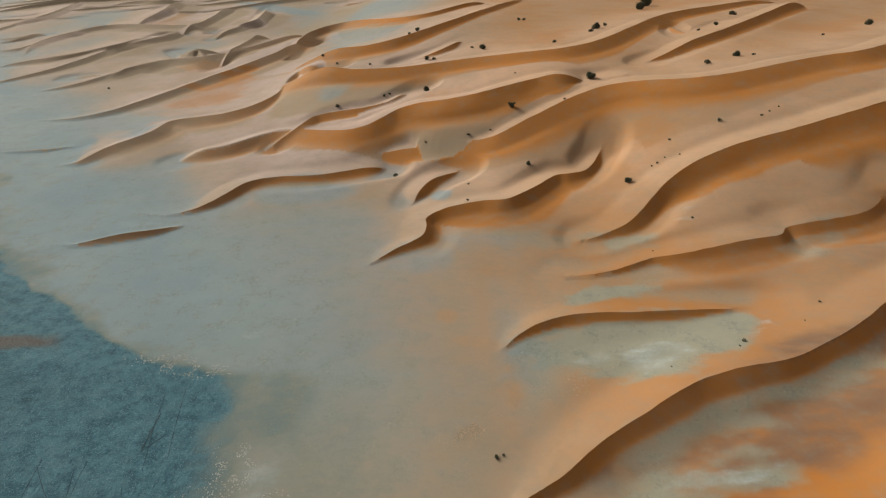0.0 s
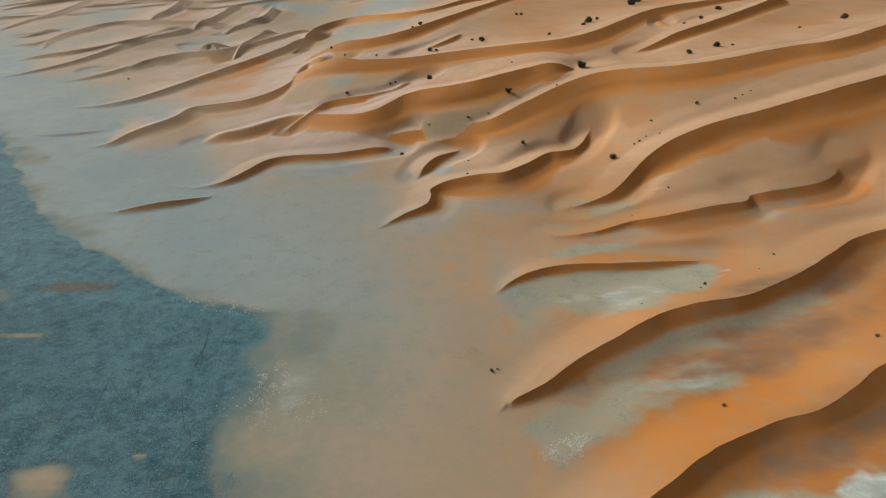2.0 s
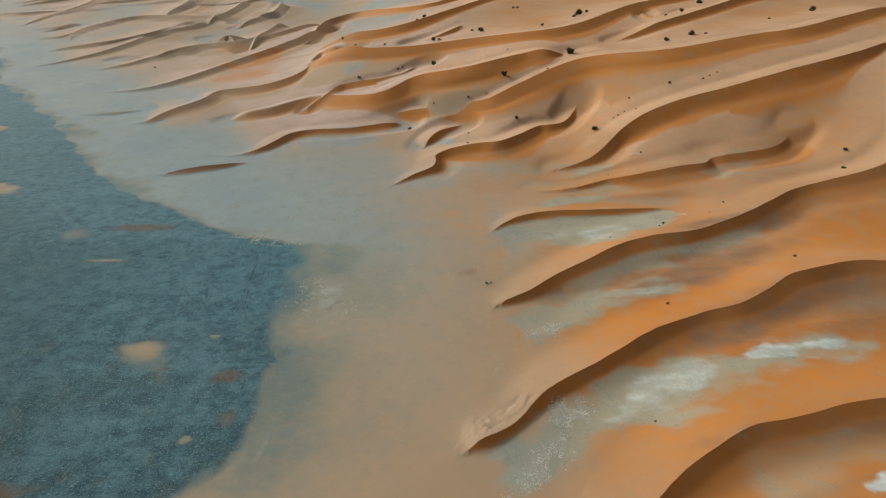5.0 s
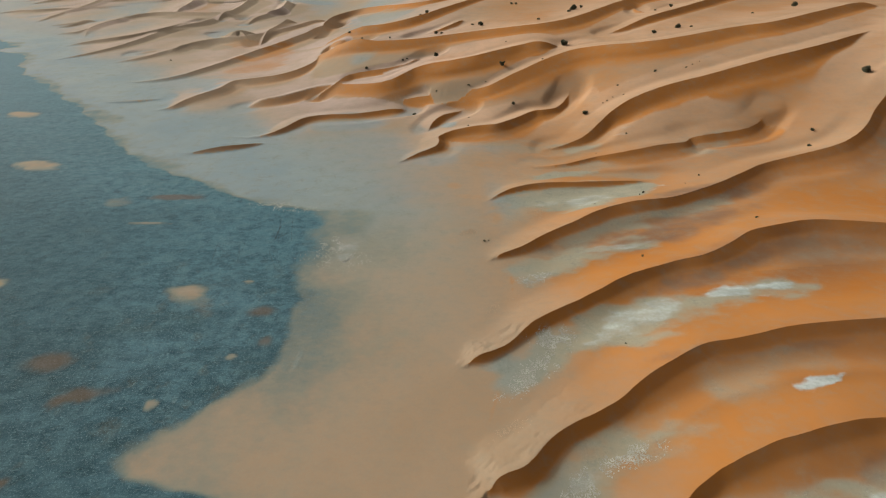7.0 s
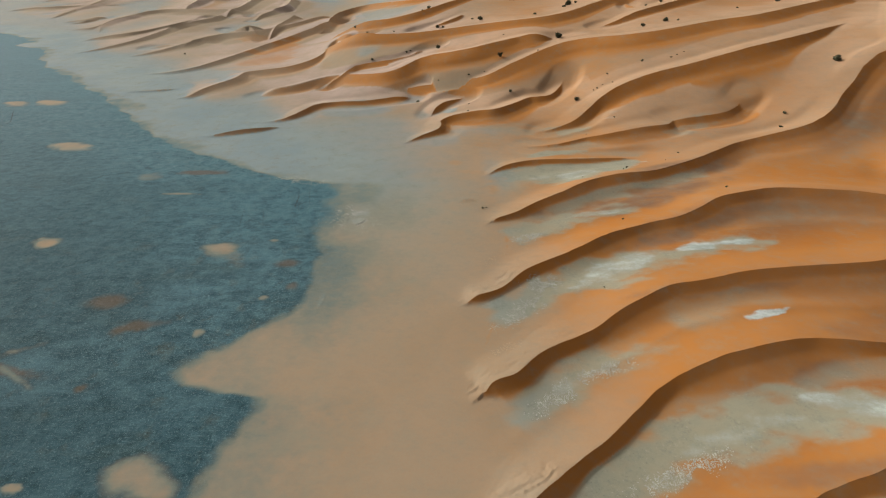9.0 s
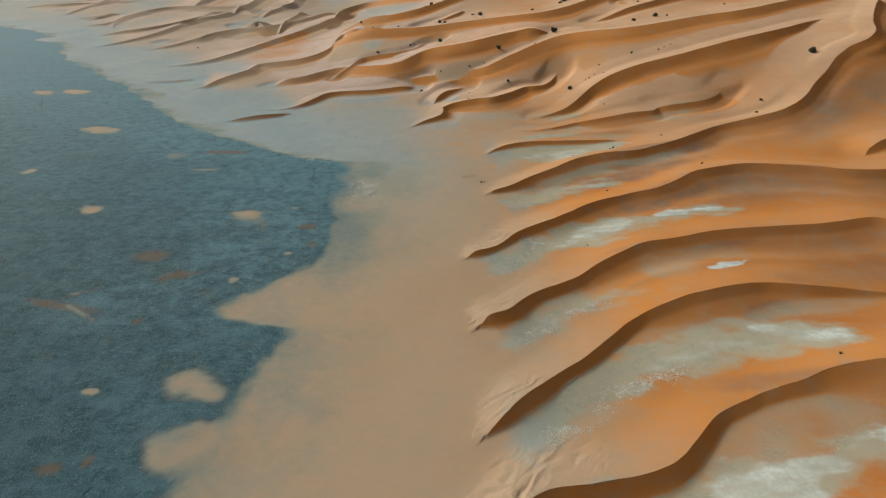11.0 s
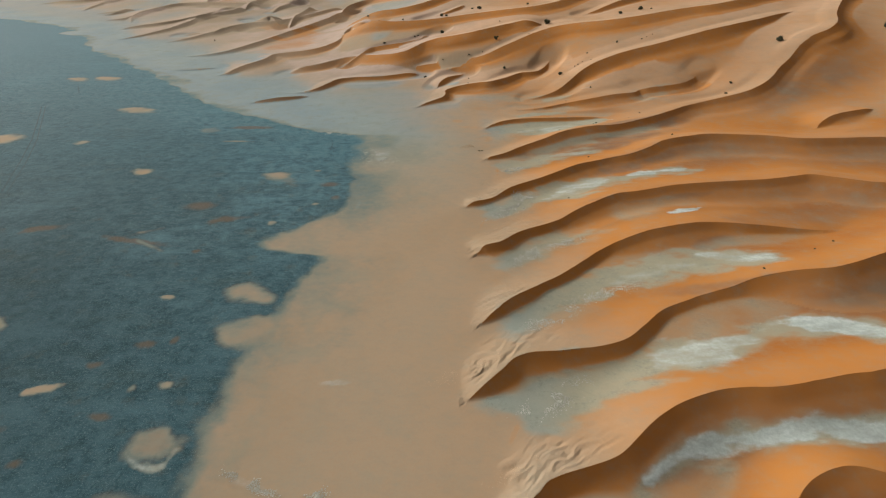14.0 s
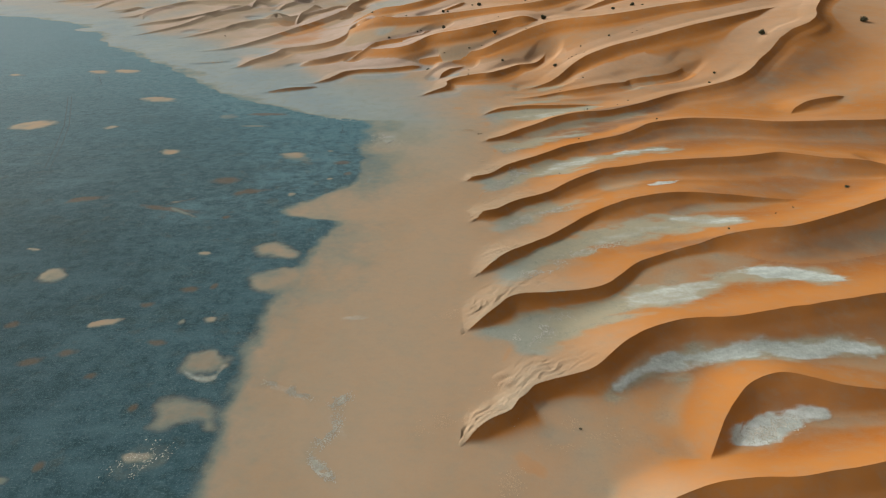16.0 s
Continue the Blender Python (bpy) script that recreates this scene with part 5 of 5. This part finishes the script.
# ---- clods ----
def clods(label, fields, size, count, seed, material):
    """Loose lumps of dried crust, strewn in drifts; nobody could count them."""
    lot = np.random.RandomState(seed)
    shape = np.array([(1, 0, 0), (0, 1, 0), (-1, 0, 0), (0, -1, 0), (0, 0, 0.7), (0, 0, -0.5)], float)
    tris = np.array([(0, 1, 4), (1, 2, 4), (2, 3, 4), (3, 0, 4), (1, 0, 5), (2, 1, 5), (3, 2, 5), (0, 3, 5)])
    verts, faces = [], []
    for cx, cy, rx, ry, turn, share in fields:
        a, n = math.radians(turn), int(count * share)
        r, w = np.sqrt(lot.rand(n)) * (0.4 + 0.6 * lot.rand(n)), 6.283 * lot.rand(n)
        u, v = 1.5 * rx * r * np.cos(w), 1.7 * ry * r * np.sin(w)
        x, y = cx + u * math.cos(a) - v * math.sin(a), cy + u * math.sin(a) + v * math.cos(a)
        keep = cloud(x, y, 2.2, 77, 2) > -0.08
        for px, py in zip(x[keep], y[keep]):
            s = size * (0.35 + lot.rand() ** 2 * 1.1)
            turned = 6.283 * lot.rand()
            p = shape * (1 + 0.35 * (lot.rand(6, 1) - 0.5)) * s * np.array([1.0, 0.75, 0.55])
            q = np.stack([p[:, 0] * math.cos(turned) - p[:, 1] * math.sin(turned), p[:, 0] * math.sin(turned) + p[:, 1] * math.cos(turned), p[:, 2]], 1)
            faces.append(tris + 6 * len(verts))
            verts.append(q + np.array([px, py, height_at(px, py) + 0.1 * s]))
    me = bpy.data.meshes.new("crust_clods")
    me.from_pydata(np.concatenate(verts).tolist(), [], np.concatenate(faces).tolist())
    me.materials.append(material)
    return tagged(new("crust_clods", me), label, "clods", kind="stuff")


GREY_CLOD = plain_material("grey_salt_clod", (0.30, 0.32, 0.29), (0.52, 0.55, 0.53), 0.8)
TAN_CLOD = plain_material("tan_clay_clod", (0.34, 0.26, 0.18), (0.46, 0.36, 0.25), 0.8)
clods("pale grey crumbled salt crust lying on damp clay", [
    (11.5, -61.8, 6.7, 1.6, 33, 0.9),
    (16.0, -42.2, 6.3, 1.4, 32, 0.6),
    (28.9, -34.6, 7.7, 1.3, 20, 0.7),
    (14.8, -21.4, 5.7, 1.6, 39, 0.7),
    (23.5, -16.2, 4.3, 1.2, 14, 0.5),
    (12.2, -1.2, 7.2, 1.6, 41, 0.8),
    (16.1, 24.0, 4.2, 1.2, 22, 0.5),
    (16.5, 6.9, 3.7, 2.0, 21, 0.9),
    (-28.6, 37.5, 3.1, 1.8, -43, 0.4),
    (-44.3, 55.5, 7.1, 1.6, -8, 0.5),
    (42.1, -82.9, 4.2, 1.3, 15, 0.6),
    (-31.8, -74.7, 4.3, 0.7, -24, 0.35),
    (-49.0, -87.2, 3.6, 2.0, 24, 0.15),
    (-22.6, -77.1, 1.7, 1.0, 37, 0.2),
    (-23.3, -82.4, 3.0, 1.1, 62, 0.35),
    (-23.4, -88.4, 2.7, 0.6, -39, 0.35),
    (-27.0, 31.9, 6.6, 3.0, -11, 0.4),
    (-24.8, 31.9, 2.1, 1.1, 57, 0.3),
], 0.115, 2400, 5, GREY_CLOD)
clods("tan clods of wind-cut clay on the sand", [
    (21.6, 51.4, 6.5, 2.2, 15, 1),
    (4.1, 42.9, 3.6, 1.5, 19, 0.6),
    (13.0, -82.7, 6.4, 2.2, 1, 0.7),
    (2.7, -90.7, 1.5, 2.0, -50, 0.3),
    (3.3, 42.4, 3.7, 1.5, 25, 0.6),
    (-6.3, -81.0, 4.1, 1.3, 20, 0.5),
    (4.0, -73.6, 3.8, 1.0, 26, 0.3),
    (-2.1, -56.1, 5.2, 1.1, 23, 0.4),
    (6.1, -12.4, 4.1, 0.8, 23, 0.3),
    (5.3, 13.7, 5.3, 0.8, 32, 0.4),
], 0.09, 900, 6, TAN_CLOD)


# ---- marks on the flat ----
def track(points, width):
    """A shallow wheel mark pressed into the dark clay."""
    p = [Vector((x, y, 0)) for x, y in points]
    line = []
    for a, b in zip(p, p[1:]):
        n = max(2, int((b - a).length / 0.8))
        line += [a.lerp(b, k / n) for k in range(n)]
    line.append(p[-1])
    bm = bmesh.new()
    rings = []
    for k, q in enumerate(line):
        d = (line[min(k + 1, len(line) - 1)] - line[max(k - 1, 0)]).normalized()
        side = Vector((-d.y, d.x, 0)) * width * (0.5 + 0.25 * math.sin(k * 1.9)) * min(1, 0.25 + 0.3 * k, 0.25 + 0.3 * (len(line) - 1 - k))
        ring = []
        for s, lift in ((-1, 0.02), (-0.6, 0.035), (0, 0.022), (0.6, 0.035), (1, 0.02)):
            v = q + side * s
            ring.append(bm.verts.new((v.x, v.y, height_at(v.x, v.y) + lift)))
        rings.append(ring)
    for lo, hi in zip(rings, rings[1:]):
        for k in range(4):
            bm.faces.new((lo[k], lo[k + 1], hi[k + 1], hi[k]))
    part("wheel_mark", bm, TRACK, ground, "dark wheel mark pressed into wet clay")


track([(-55.8, 37.8), (-52.6, 34.4), (-48.8, 31.0)], 0.09)
track([(-50.5, 37.7), (-49.1, 33.8), (-48.4, 30.3)], 0.09)
track([(-42.8, 35.2), (-40.8, 30.9), (-39.0, 27.5)], 0.09)
track([(-49.3, 38.5), (-48.9, 35.4), (-48.4, 33.1)], 0.09)
track([(-44.1, 50.2), (-42.9, 43.9), (-41.0, 36.7)], 0.09)
track([(-41.3, 51.2), (-40.1, 45.2), (-38.4, 38.2)], 0.09)
track([(-58.6, 37.1), (-58.9, 35.1), (-59.3, 33.4)], 0.09)
track([(-55.6, 38.6), (-54.9, 34.5), (-53.7, 29.0)], 0.09)
track([(-73.8, 37.5), (-73.1, 39.0), (-72.5, 40.7)], 0.09)
track([(-53.3, 34.0), (-50.2, 31.7), (-48.1, 30.3)], 0.09)
track([(-178.3, 95.2), (-150.0, 50.8), (-139.6, 30.8), (-129.5, 9.9)], 0.3)
track([(-176.6, 95.1), (-148.1, 50.7), (-137.1, 29.9), (-127.4, 9.1)], 0.3)
track([(-184.2, 129.2), (-174.2, 114.3), (-174.5, 108.1)], 0.3)
track([(-43.0, 46.2), (-42.7, 39.7), (-40.4, 42.5)], 0.3)
